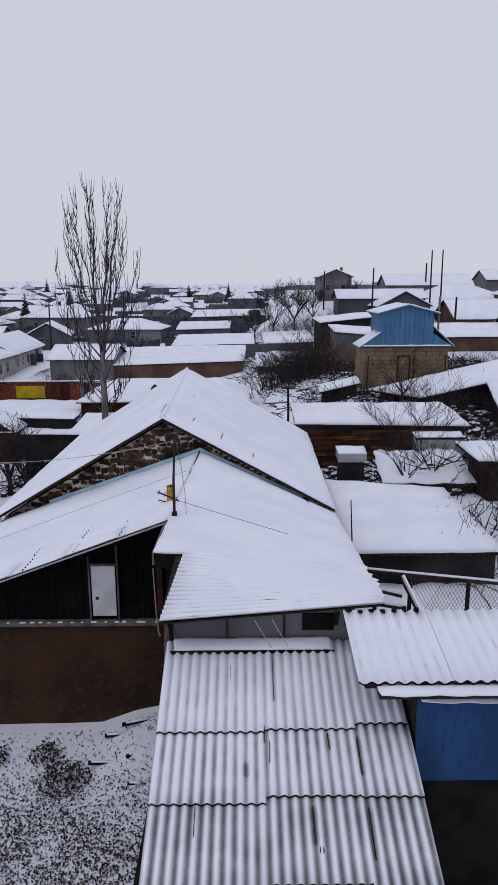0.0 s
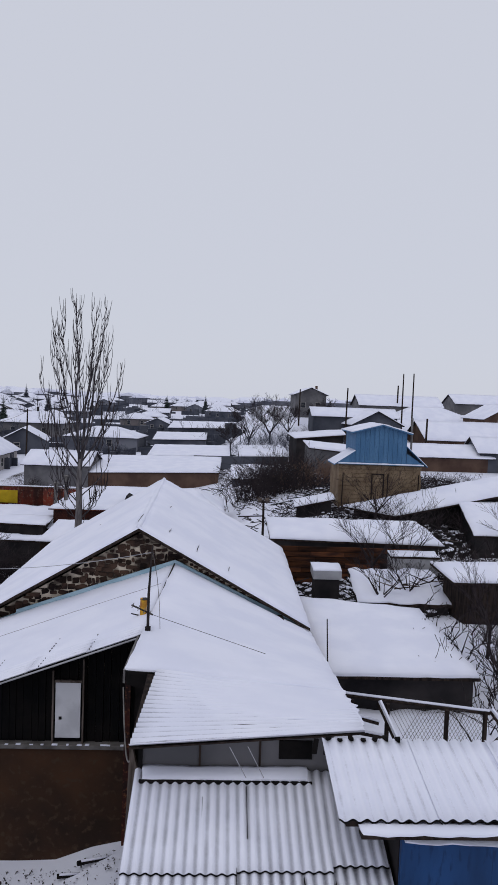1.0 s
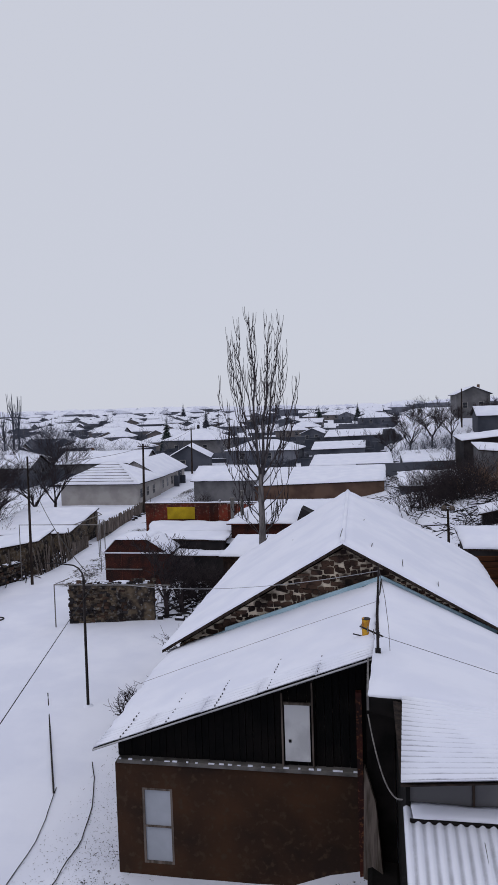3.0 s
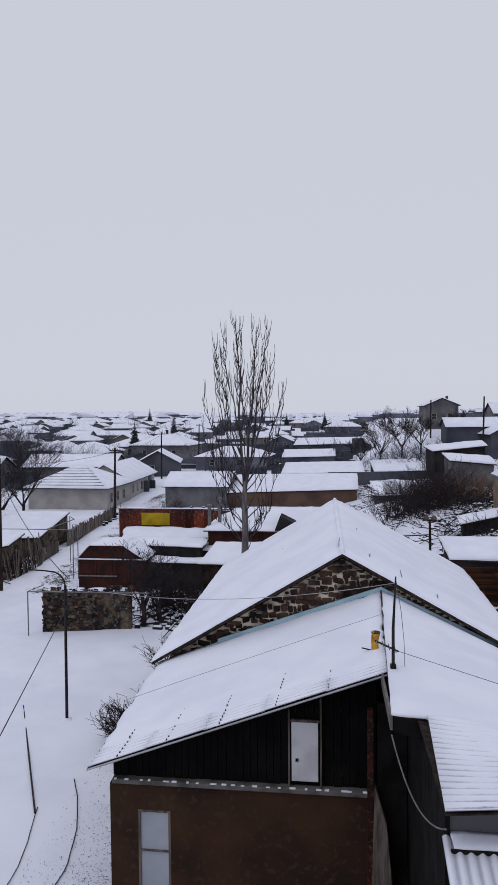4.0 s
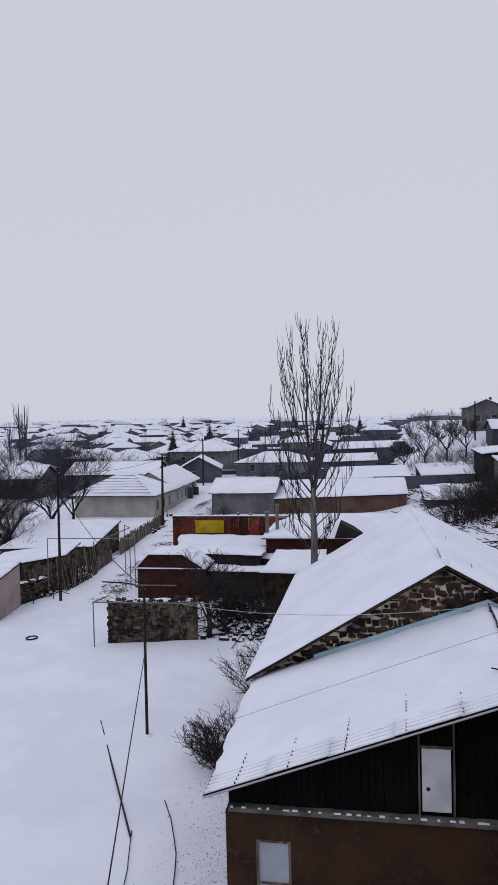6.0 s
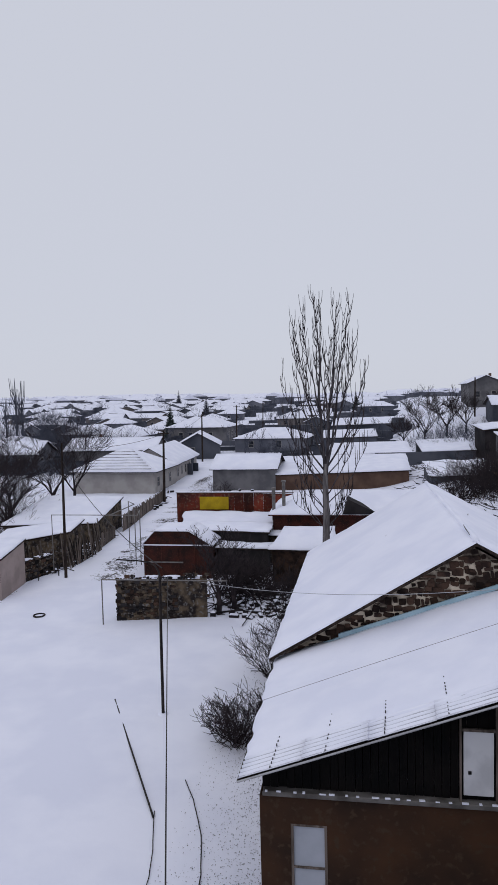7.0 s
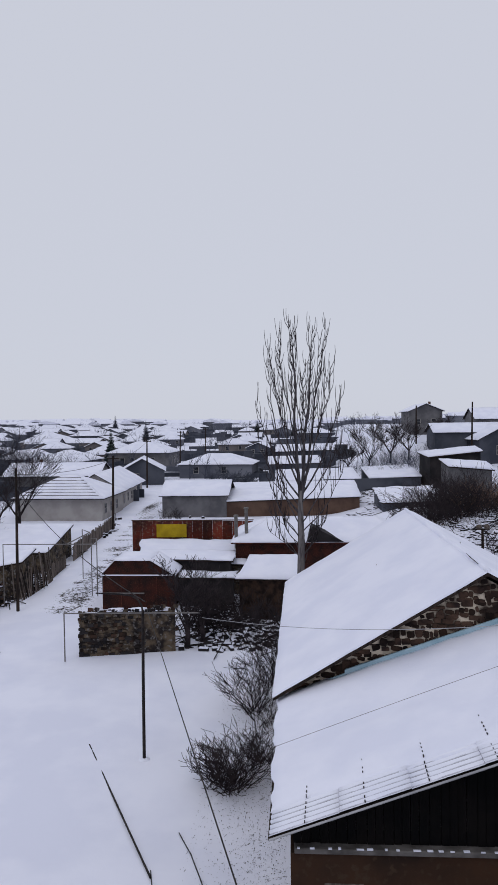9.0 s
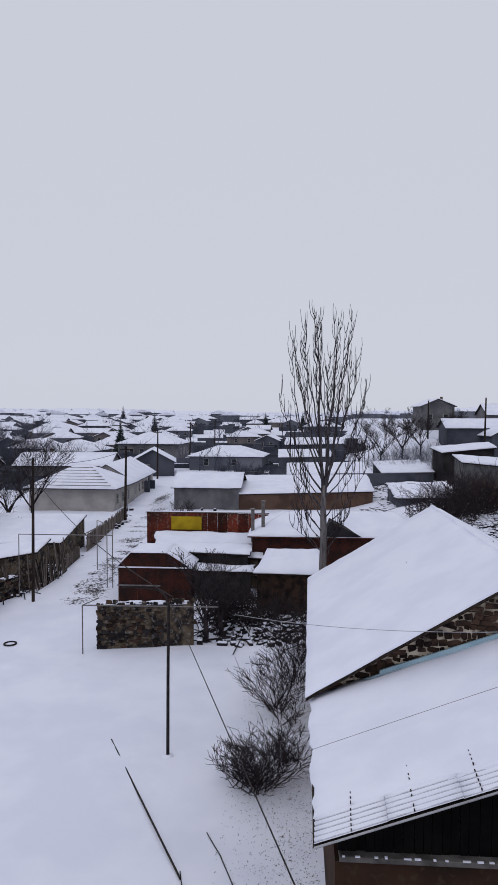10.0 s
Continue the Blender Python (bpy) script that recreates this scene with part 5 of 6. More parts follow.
def gas_pipe():
    z = -1.6
    t = thing("gas_pipe", "thin grey gas pipe carried on uprights over the yard", "pipe", at=(-17.9, 35.7, z))
    runs = [[(-0.8, 0.1, 0), (-0.8, 0.1, 2.5), (-0.1, 0.6, 2.75)], [(-0.8, 0.1, 2.5), (5.9, 0.3, 2.5)], [(-7.8, 9.3, 0), (-7.8, 9.3, 4.3), (-3.7, 9.3, 4.3), (-1.8, 9.3, 4.3), (-2.5, 11.9, 4.2), (-2.5, 11.9, 0)], [(-2.9, 12.0, 0), (-2.9, 12.0, 4.2), (-2.5, 11.9, 4.2)], [(-3.7, 9.3, 4.3), (-3.75, 14.5, 4.2), (-4.9, 16.5, 4.1), (-4.9, 16.5, 0.1)]]
    for r in runs:
        part("pipe_run", M().tube(r, 0.035, 6), PIPE, t)


gas_pipe()


def lying_pole():
    p = [(-14.85, 27.0), (-13.6, 24.6), (-12.3, 22.1), (-11.1, 19.8)]
    solo("fallen_pipe", M().tube([(x, y, land(x, y) + 0.05) for x, y in p], 0.03, 8), IRON, "long black pipe lying on the snow", "pipe")


lying_pole()
solo("manhole_ring", M().tube([(-22.8 + 0.3 * math.cos(a * 0.3927), 36.8 + 0.3 * math.sin(a * 0.3927), land(-22.8, 36.8) + 0.05) for a in range(17)], 0.045, 6), IRON, "dark iron manhole ring in the snow", "manhole")


PACED[0] = False


def antenna():
    t = thing("roof_antenna", "dark antenna mast strapped at the roof's edge", "antenna", at=(-1.50, 14.1, 5.25))
    part("mast", M().tube([(0, 0, -0.3), (0, 0, 1.0), (0.05, 0, 2.0)], [0.034, 0.03, 0.014], 8), IRON, t)
    part("boom", M().tube([(-0.35, 0, 0.75), (0.1, 0, 0.55)], 0.018, 6), IRON, t)
    for i in range(4):
        part("element", M().tube([(-0.32 + 0.12 * i, -0.16, 0.74 - 0.053 * i), (-0.32 + 0.12 * i, 0.16, 0.74 - 0.053 * i)], 0.01, 5), PIPE, t)
    part("clamp", M().bevelbox(-0.055, 0.055, -0.055, 0.055, -0.05, 0.3, 0.01), IRON, t)
    part("feed_wire", M().tube([(0.05, 0, 1.95), (0.16, 0.1, 1.3), (0.22, 0.15, 0.7), (0.24, 0.2, 0.15)], 0.006, 5), PIPE, t)


antenna()


def flue():
    t = thing("flue_pipe", "rusty ochre stub chimney on the snowy roof", "chimney", at=(-1.76, 15.6, 5.22))
    part("pipe", M().tube([(0, 0, -0.1), (0, 0, 0.30), (0.02, 0, 0.47)], [0.075, 0.08, 0.095], 10), RUSTBOX, t)
    part("rim", M().tube([(0.02, 0, 0.46), (0.02, 0, 0.475)], 0.10, 10), IRON, t)
    part("bracket", M().tube([(-0.28, 0, 0.12), (0.2, 0, 0.02)], 0.015, 5), IRON, t)


flue()


def cage():
    """Unfinished timber and mesh frames beside the wing."""
    t = thing("mesh_pen", "snow-lined timber frame pen closed with wire mesh", "pen", at=(4.5, 15.5, 1.55))
    def beam(a, b, r=0.05, m=DARKWOOD, name="beam"):
        part(name, M().tube([a, b], r, 5), m, t)
    rails = [((-1.9, 1.2, 1.55), (2.2, 0.6, 1.35)), ((-1.2, 0.9, 1.1), (-0.5, 0.7, 1.0)), ((-1.2, 0.8, 0.75), (-0.4, 0.6, 0.7)), ((2.6, 0.9, 1.3), (4.6, 0.6, 1.2))]
    for a, b in rails:
        beam(a, b)
        part("rail_snow", M().tube([Vector(a) + Vector((0, 0, 0.06)), Vector(b) + Vector((0, 0, 0.06))], 0.04, 5), SNOW, t)
    for a, b in (((-1.15, 0.9, -2.5), (-1.15, 0.9, 1.5)), ((-0.3, 0.7, -2.5), (-0.3, 0.7, 1.5)), ((1.15, 0.62, -2.5), (1.15, 0.62, 1.4)), ((2.1, 0.6, -2.5), (2.1, 0.6, 1.4)), ((3.6, 0.7, -2.5), (3.6, 0.7, 1.3))):
        beam(a, b, 0.06, name="post")
    for a, b in (((-0.55, 0.7, 1.5), (0.25, -1.6, -0.2)), ((2.2, 0.6, 1.4), (3.4, -1.6, -0.2)), ((2.7, 0.9, 1.3), (4.2, -1.2, -0.2))):
        beam(a, b, 0.04, name="brace")
        part("brace_snow", M().tube([Vector(a) + Vector((0.05, 0, 0.06)), Vector(b) + Vector((0.05, 0, 0.06))], 0.05, 5), SNOW, t)
    g = M()
    for i in range(26):
        x = -0.3 + i * 0.0925
        for s in (-1, 1):
            a = Vector((x, 0.64, 1.4 if s < 0 else 0.0))
            b = a + Vector((0.8, 0, 1.4 * s))
            if b.x > 2.1:
                k = (2.1 - a.x) / 0.8
                b = a.lerp(b, k)
            g.tube([a, b], 0.006, 3)
    me = part("wire_mesh", g, PIPE, t)
    tagged(me, "thin grey wire netting", kind="stuff")


cage()
solo("snow_path", snow_sheet([(2.4, 11.0, 0.95), (9.5, 11.0, 0.95), (9.0, 19.2, 1.45), (2.6, 19.2, 1.45)], 0.15, 0.5, 2, rag=0.3), SNOW, "low snow-covered slab beside the pen", "slab", smooth=True)

wire(((-1.55, 14.1, 5.85), (0.85, 12.4, 5.66)), 0.005, "thin black wire lying along the snowy roof", 0.0)
wire(((-7.75, 17.0, 3.36), (-1.5, 17.2, 5.62)), 0.005, "thin dark wire across the snowy roof", -0.02, PIPE)
wire(((-9.5, 19.3, 5.5), (-1.45, 14.2, 7.1)), 0.007, "thin pale wire before the stone gable", 0.3, SHEETGREY)
wire(((-1.7, 12.0, 5.15), (-1.25, 9.4, 5.2)), 0.012, "pale slack cable along the dark wing wall", 0.4, PIPE)


def yard_level(x, y):
    """The yard's snow level at a true place."""
    px, py = (x + 6.5) / 0.905 - 6.5, (y - 2.0) / 0.905 + 2.0
    return 10.6 + 0.905 * (land(px, py) + 0.10 * nz(px * 0.25, py * 0.25) - 10.6)


def trailing_line(pts, r, label):
    p = [Vector((x, y, yard_level(x, y) + 0.03)) for x, y in pts]
    q = [p[i].lerp(p[i + 1], j / 5) for i in range(len(p) - 1) for j in range(5)] + [p[-1]]
    q = [Vector((v.x + 0.03 * nz(v.x, v.y, 4), v.y, yard_level(v.x, v.y) + 0.035)) for v in q]
    solo("hose", M().tube(q, r, 6), IRON, label, "hose", "yard hoses", smooth=True)


trailing_line(((-10.3, 20.0), (-9.85, 19.1), (-9.3, 17.6), (-8.97, 16.2), (-8.8, 14.4), (-8.9, 12.0)), 0.014, "thin dark hose trailing over the snow")
trailing_line(((-10.72, 18.4), (-10.3, 16.9), (-10.12, 16.0), (-10.0, 13.5)), 0.012, "thin dark hose lying beyond the fallen pipe")
t = thing("stake", "thin dark stake standing beside the wing roof", "stake", at=(2.95, 18.0, 1.0))
part("shaft", M().tube([(0, 0, -0.5), (0.02, 0, 2.4), (-0.04, 0, 3.55)], [0.022, 0.02, 0.015], 6), IRON, t)
wire(((0.16, 9.42, 5.42), (0.42, 9.62, 4.86)), 0.006, "thin pale wire from the eave to the lean-to", 0.0, SHEETGREY)
wire(((0.42, 9.42, 5.43), (0.68, 9.62, 4.86)), 0.006, "thin pale wire from the eave to the lean-to", 0.0, SHEETGREY)


def twin_post():
    t = thing("cable_post", "weathered post with two cup heads behind the stone house", "post", at=(2.4, 38.0, 1.6))
    part("shaft", M().tube([(0, 0, -0.6), (0.02, 0, 1.8), (0, 0, 3.1)], [0.08, 0.07, 0.06], 8), DARKWOOD, t)
    for x in (-0.2, 0.2):
        part("cup", M().tube([(x, -0.06, 3.1), (x, -0.1, 3.2), (x, -0.06, 3.32)], [0.09, 0.16, 0.1], 10), GREYWOOD, t, smooth=True)
    part("head_board", M().box(-0.36, 0.36, -0.04, 0.04, 3.04, 3.12), DARKWOOD, t)
    part("arm", M().tube([(0, 0, 2.3), (-1.4, 0.1, 2.2)], 0.035, 6), DARKWOOD, t)
    part("arm_snow", M().tube([(-0.1, 0, 2.34), (-1.35, 0.1, 2.25)], 0.03, 5), SNOW, t, smooth=True)


twin_post()


def scrap_timber():
    t = thing("scrap_timber", "broken dark boards half buried in garden snow", "timber", at=(-2.4, 13.3, 0.2))
    for x, y, L, a, z in ((-0.55, 0.5, 0.5, 10, 0.12), (0.0, 0.75, 0.9, 25, 0.3), (-0.6, -0.35, 0.8, 5, 0.05), (0.1, -0.1, 0.7, 40, 0.15), (0.15, -1.0, 0.4, -5, 0.05)):
        T = Matrix.Translation((x, y, z)) @ Matrix.Rotation(math.radians(a), 4, 'Z') @ Matrix.Rotation(0.15, 4, 'Y')
        part("board", M().tube([T @ Vector((-L / 2, 0, -0.02)), T @ Vector((0, 0.03, 0)), T @ Vector((L / 2, 0, 0.03))], [0.05, 0.045, 0.035], 6), SHADEBLACK, t)
        part("board_snow", M().tube([T @ Vector((-L / 2.4, 0, 0.02)), T @ Vector((L / 2.4, 0.01, 0.06))], [0.03, 0.025], 5), SNOW, t, smooth=True)


scrap_timber()


def brush_pile(x, y, z, n, seed, r):
    t = thing("brushwood", "loose dark sticks and scrap lying in snow", "brushwood", "scrap heaps", (x, y, z))
    rng = random.Random(seed)
    for i in range(n):
        a, d = rng.uniform(0, 6.283), rng.uniform(0, r)
        px, py = d * math.cos(a), d * math.sin(a) * 0.6
        b, L = rng.uniform(0, 6.283), rng.uniform(0.4, 1.5)
        q = Vector((math.cos(b) * L, math.sin(b) * L * 0.6, rng.uniform(-0.05, 0.45)))
        part("stick", M().tube([(px, py, 0.05), Vector((px, py, 0.1)) + q], [0.03, 0.018], 5), DARKWOOD if i % 3 else GREYWOOD, t)


PACED[0] = True
brush_pile(8.2, 29.8, 2.35, 16, 3, 1.6)
brush_pile(11.5, 40.5, land(11.5, 40.5), 22, 4, 2.6)
brush_pile(9.0, 39.5, land(9, 39.5), 18, 5, 2.2)
brush_pile(14.0, 35.5, land(14, 35.5), 18, 6, 2.2)
brush_pile(12.2, 31.8, land(12.2, 31.8), 14, 7, 1.6)
brush_pile(-11.2, 40.0, land(-11.2, 40), 18, 8, 2.0)
brush_pile(-9.6, 38.2, land(-9.6, 38.2), 14, 9, 1.5)
brush_pile(-12.2, 45.0, land(-12.2, 45), 24, 11, 2.2)
brush_pile(-15.8, 42.6, land(-15.8, 42.6), 14, 12, 1.8)
brush_pile(4.5, 55, land(4.5, 55), 30, 13, 3.0)
brush_pile(-28.5, 45.8, land(-28.5, 45.8), 16, 10, 1.8)

def debris(x0, x1, y0, y1, n, seed, label, keep=None):
    """Scrap, stones and clods lying about, half under clumps of snow."""
    rng = random.Random(seed)
    d, w = M(), M()
    for i in range(n):
        x, y = rng.uniform(x0, x1), rng.uniform(y0, y1)
        if keep and not keep(x, y):
            continue
        z = land(x, y)
        a, b, c = rng.uniform(0.05, 0.28), rng.uniform(0.05, 0.2), rng.uniform(0.05, 0.26)
        T = Matrix.Translation((x, y, z)) @ Matrix.Rotation(rng.uniform(0, 3.14), 4, 'Z') @ Matrix.Rotation(rng.uniform(-0.3, 0.3), 4, 'X')
        d.bevelbox(-a, a, -b, b, -0.15, c, 0.03, T)
        if rng.random() < 0.75:
            w.bevelbox(-a * 0.9, a * 0.9, -b * 0.9, b * 0.9, c - 0.03, c + 0.06, 0.035, T)
        if rng.random() < 0.35:
            L = rng.uniform(0.5, 1.6)
            d.tube([T @ Vector((-L, 0, c * 0.5)), T @ Vector((L, 0.1, c + rng.uniform(0, 0.4)))], 0.03, 4)
    solo("debris", d, DARKWALL, label, "debris", "yard debris", kind="stuff")
    solo("debris_snow", w, SNOW, "clumps of snow caught on " + label.split(" among")[0].split(" below")[0], "snow", "yard debris", kind="stuff")


debris(2.5, 20, 28.5, 34.3, 700, 1, "dark scrap and rubble among the garden sheds")
debris(2.0, 20, 38.0, 62.0, 1900, 2, "dark scrap and stones below the blue house")
debris(12, 28, 62, 88, 900, 9, "dark scrap and fences among hill plots")
debris(-13.5, -7.5, 37.4, 44.5, 240, 3, "dark stones and scrap among yard scrub")
debris(-18.5, -9.5, 49.0, 55.0, 260, 4, "dark scrap among the yard sheds")
debris(-33, -25.4, 44.5, 56.0, 420, 5, "dark scrap among the street sheds")
debris(-1.0, 12, 64, 96, 800, 6, "dark stones and posts among snowy plots")
debris(-28, -16, 59, 80, 90, 8, "stones and scrap among the street verges", lambda x, y: abs(x + 21.0 + 0.075 * (y - 38)) > 2.2)

# ---- trees ----
def grow(g, p, d, length, r, depth, rng, spread, up, twig=0.004, split=(2, 3), seg=4, wob=0.09, tips=None):
    pts, rad = [p.copy()], [r]
    q, dd = p.copy(), d.normalized()
    for i in range(seg):
        dd = (dd + Vector((rng.uniform(-wob, wob), rng.uniform(-wob, wob), rng.uniform(-wob, wob) + up))).normalized()
        q = q + dd * (length / seg)
        pts.append(q.copy())
        rad.append(max(twig, r * (1 - 0.55 * (i + 1) / seg)))
    g.tube(pts, rad, 6 if r > 0.06 else 4 if r > 0.02 else 3)
    if depth <= 0:
        return
    n = rng.randint(*split)
    for k in range(n):
        i = rng.randint(1, seg) if k else seg
        a = rng.uniform(0, 6.283)
        s = Vector((math.cos(a), math.sin(a), 0)) * spread * rng.uniform(0.6, 1.2)
        nd = (dd + s).normalized()
        grow(g, pts[i], nd, length * rng.uniform(0.55, 0.8), max(twig, rad[i] * 0.7), depth - 1, rng, spread, up, twig, split, seg, wob)


def poplar(at, h, seed):
    """A tall bare poplar: a pale trunk that forks into leaders, slanting limbs that turn upright, fine tips."""
    t = thing("poplar_tree", "tall bare poplar with a pale trunk and steep dark limbs", "tree", at=at)
    rng = random.Random(seed)
    part("trunk", M().tube([(0.0, 0, -0.5), (0.03, 0, 2), (-0.02, 0, 4), (0.03, 0, 6), (0.0, 0, 7.6), (0.03, 0, 8.6)], [0.27, 0.23, 0.20, 0.175, 0.15, 0.09], 10), BARK, t, smooth=True)
    fine = M()

    def limb(p0, ang, reach, ztop, r0, m, pw=1.9, n=14, tip=0.35):
        pts, rad = [], []
        w1, w2 = rng.uniform(0, 9), rng.uniform(0, 9)
        ca, sa = math.cos(ang), math.sin(ang)
        for i in range(n + 1):
            k = i / n
            out = reach * (1 - (1 - k) ** pw)
            wb = (0.07 * math.sin(k * 9 + w1) + 0.035 * math.sin(k * 23 + w2)) * min(1, 3 * k)
            pts.append(Vector((p0.x + ca * out + wb, p0.y + sa * out + wb * 0.6, p0.z + (ztop - p0.z) * k)))
            rad.append(max(0.011, 0.82 * r0 * (1 - k) ** 0.8))
        part("limb", M().tube(pts, rad, 6), m, t, smooth=True)
        # slim shoots along the upper part, close to the limb and turned upright
        for i in range(int(n * tip), n):
            for j in range(2):
                if rng.random() < 0.22:
                    continue
                a = ang + rng.uniform(-2.2, 2.2)
                L = rng.uniform(0.5, 1.7) * (1.15 - 0.45 * i / n)
                o = Vector((math.cos(a), math.sin(a) * 0.8, 0)) * 0.85
                q = pts[i]
                f = [q, q + o * L * 0.22 + Vector((0, 0, L * 0.32)), q + o * L * 0.30 + Vector((0, 0, L * 0.7)), q + o * L * 0.31 + Vector((rng.uniform(-0.05, 0.05), 0, L))]
                fine.tube(f, [0.019, 0.016, 0.013, 0.008], 3)
        return pts

    fork = Vector((0, 0, 7.7))
    a = limb(fork, 3.0, 0.42, h - 0.7, 0.125, LIMB, 0.9, 18)
    b = limb(fork + Vector((0.03, 0, 0.2)), 0.15, 0.55, h - 1.0, 0.12, LIMB, 1.6, 18)
    c = limb(fork + Vector((0.05, 0, 0.4)), -0.25, 1.25, h - 0.9, 0.085, LIMB, 1.3, 16)
    for src, k, ang, reach, top, r in (
            (a, 1, 3.2, 2.0, 13.2, 0.06), (a, 2, 2.7, 1.75, 15.2, 0.06), (a, 6, 3.4, 0.8, 16.6, 0.05), (a, 3, 3.9, 1.5, 14.6, 0.045), (a, 4, 3.0, 1.25, 15.9, 0.05),
            (b, 1, 0.1, 1.9, 13.8, 0.06), (b, 3, -0.5, 1.5, 14.9, 0.05), (b, 7, 0.6, 0.5, 16.7, 0.045), (b, 4, 1.5, 1.2, 15.2, 0.045), (b, 5, 2.6, 0.5, 16.9, 0.045),
            (c, 4, 0.3, 0.5, 16.4, 0.04), (a, 8, 1.9, 0.5, 17.0, 0.04), (b, 2, -1.6, 1.3, 14.3, 0.045), (a, 4, -2.4, 1.1, 15.6, 0.045), (c, 2, -0.1, 1.0, 14.6, 0.045)):
        limb(src[k].copy(), ang, reach, top, r, LIMB)
    for i in range(9):
        z = rng.uniform(6.0, 9.0)
        limb(Vector((0, 0, min(z, 8.3))), rng.choice((0.0, 3.14)) + rng.uniform(-0.9, 0.9), rng.uniform(1.5, 2.4), z + rng.uniform(3.0, 4.4), 0.04, LIMB, 1.7, 10, 0.3)
    # thin suckers low on the trunk
    for i in range(9):
        z = rng.uniform(4.2, 6.2)
        limb(Vector((0, 0, z)), (0.0 if i % 2 else 3.14) + rng.uniform(-0.8, 0.8), rng.uniform(0.9, 1.8), z + rng.uniform(1.4, 2.6), 0.03, LIMB, 1.25, 8, 0.45)
    tagged(part("twig_spray", fine, TWIG, t), kind="stuff")
    return t


poplar((-6.92, 36.6, -1.75), 17.9, 21)


def shrub(at, h, n, seed, label, spread=0.55, m=TWIG, group="shrubs", name="shrub", depth=3, r=0.03, twig=0.006, up=0.03, base=0.25):
    t = thing(name, label, "shrub" if name == "shrub" else "tree", group, at)
    rng = random.Random(seed)
    g = M()
    for i in range(n):
        a = rng.uniform(0, 6.283)
        d = Vector((math.cos(a) * spread, math.sin(a) * spread, 1))
        p = Vector((rng.uniform(-base, base), rng.uniform(-base, base), -0.15))
        grow(g, p, d, h * rng.uniform(0.35, 0.6), r * rng.uniform(0.6, 1), depth, rng, 0.75, up, twig, (2, 3), 3, 0.2)
    tagged(part("twig_mass", g, m, t), kind="stuff")
    return t


def fruit_tree(at, h, seed):
    """A neglected fruit tree: a short leaning trunk, crooked limbs, a dense dark tangle of shoots."""
    t = thing("fruit_tree", "tangled dark bare fruit tree by the ruined wall", "tree", "yard trees", at)
    rng = random.Random(seed)
    part("trunk", M().tube([(0, 0, -0.4), (0.06, 0, h * 0.12), (0.0, 0.05, h * 0.26)], [0.17, 0.14, 0.11], 8), TWIG, t, smooth=True)
    for i in range(7):
        a = i * 0.9 + rng.uniform(-0.3, 0.3)
        g = M()
        grow(g, Vector((0.0, 0.05, h * rng.uniform(0.16, 0.26))), Vector((math.cos(a) * 0.55, math.sin(a) * 0.55, 1)), h * 0.30, 0.07, 4, rng, 0.75, 0.05, 0.011, (2, 4), 4, 0.16)
        part("limb", g, TWIG, t)
    return t


for x, y, h, n, s, w in ((-9.35, 24.3, 1.75, 54, 1, 1.1), (-9.9, 24.6, 1.3, 20, 2, 1.0), (-8.4, 25.9, 1.4, 20, 16, 0.9), (-9.0, 30.2, 2.1, 30, 3, 0.8), (-8.5, 29.0, 1.3, 12, 4, 0.8), (-8.3, 33.0, 2.4, 24, 5, 0.6), (-8.2, 35.4, 2.6, 26, 6, 0.6), (-8.9, 40.3, 2.0, 14, 17, 0.7)):
    shrub((x, y, land(x, y)), h, n, s, "dense bare shrub beside the stone house", w, r=0.024, twig=0.008, group="house shrubs", base=0.35)
for x, y, h, s in ((-12.9, 37.9, 5.2, 7), (-12.2, 38.6, 3.6, 8)):
    fruit_tree((x, y, land(x, y)), h, s)


def bare_tree(at, h, seed, label, group, m=TWIG, depth=4, spread=0.7, r=0.12, twig=0.01):
    t = thing("bare_tree", label, "tree", group, at)
    rng = random.Random(seed)
    g = M()
    g.tube([(0, 0, -0.5), (0.05, 0, h * 0.14), (0.1, 0.05, h * 0.28)], [r * 1.3, r, r * 0.9], 8)
    part("trunk", g, m, t)
    c = M()
    for i in range(5):
        a = i * 1.257 + rng.uniform(-0.4, 0.4)
        grow(c, Vector((0.1, 0.05, h * rng.uniform(0.2, 0.28))), Vector((math.cos(a) * 0.8, math.sin(a) * 0.8, 1)), h * 0.33, r * 0.6, depth, rng, spread, 0.02, twig, (3, 4), 4, 0.09)
    part("crown", c, m, t)
    return t


for x, y, h, s in ((8.9, 32.6, 5.0, 1), (7.4, 32.9, 4.6, 6), (10.2, 25.0, 4.4, 2), (11.0, 22.8, 4.2, 3), (9.6, 42, 4.6, 4), (16.2, 36.6, 4.2, 5), (9.3, 21.3, 4.0, 9), (8.2, 29.4, 3.2, 10), (6.9, 29.0, 3.0, 11)):
    bare_tree((x, y, land(x, y)), h, s, "bare fruit tree in the snowy garden", "garden trees", r=0.06, twig=0.006, depth=3, spread=0.55)
for x, y, h, s in ((4.6, 116, 8.5, 7), (8.2, 117, 8, 8), (1.6, 122, 5.5, 13), (19, 128, 5, 23), (11.5, 119, 6.5, 24)):
    bare_tree((x, y, land(x, y)), h, s, "bare tree on the snowy hillside", "hill trees", TWIG, 4, 0.6, 0.14, 0.018)
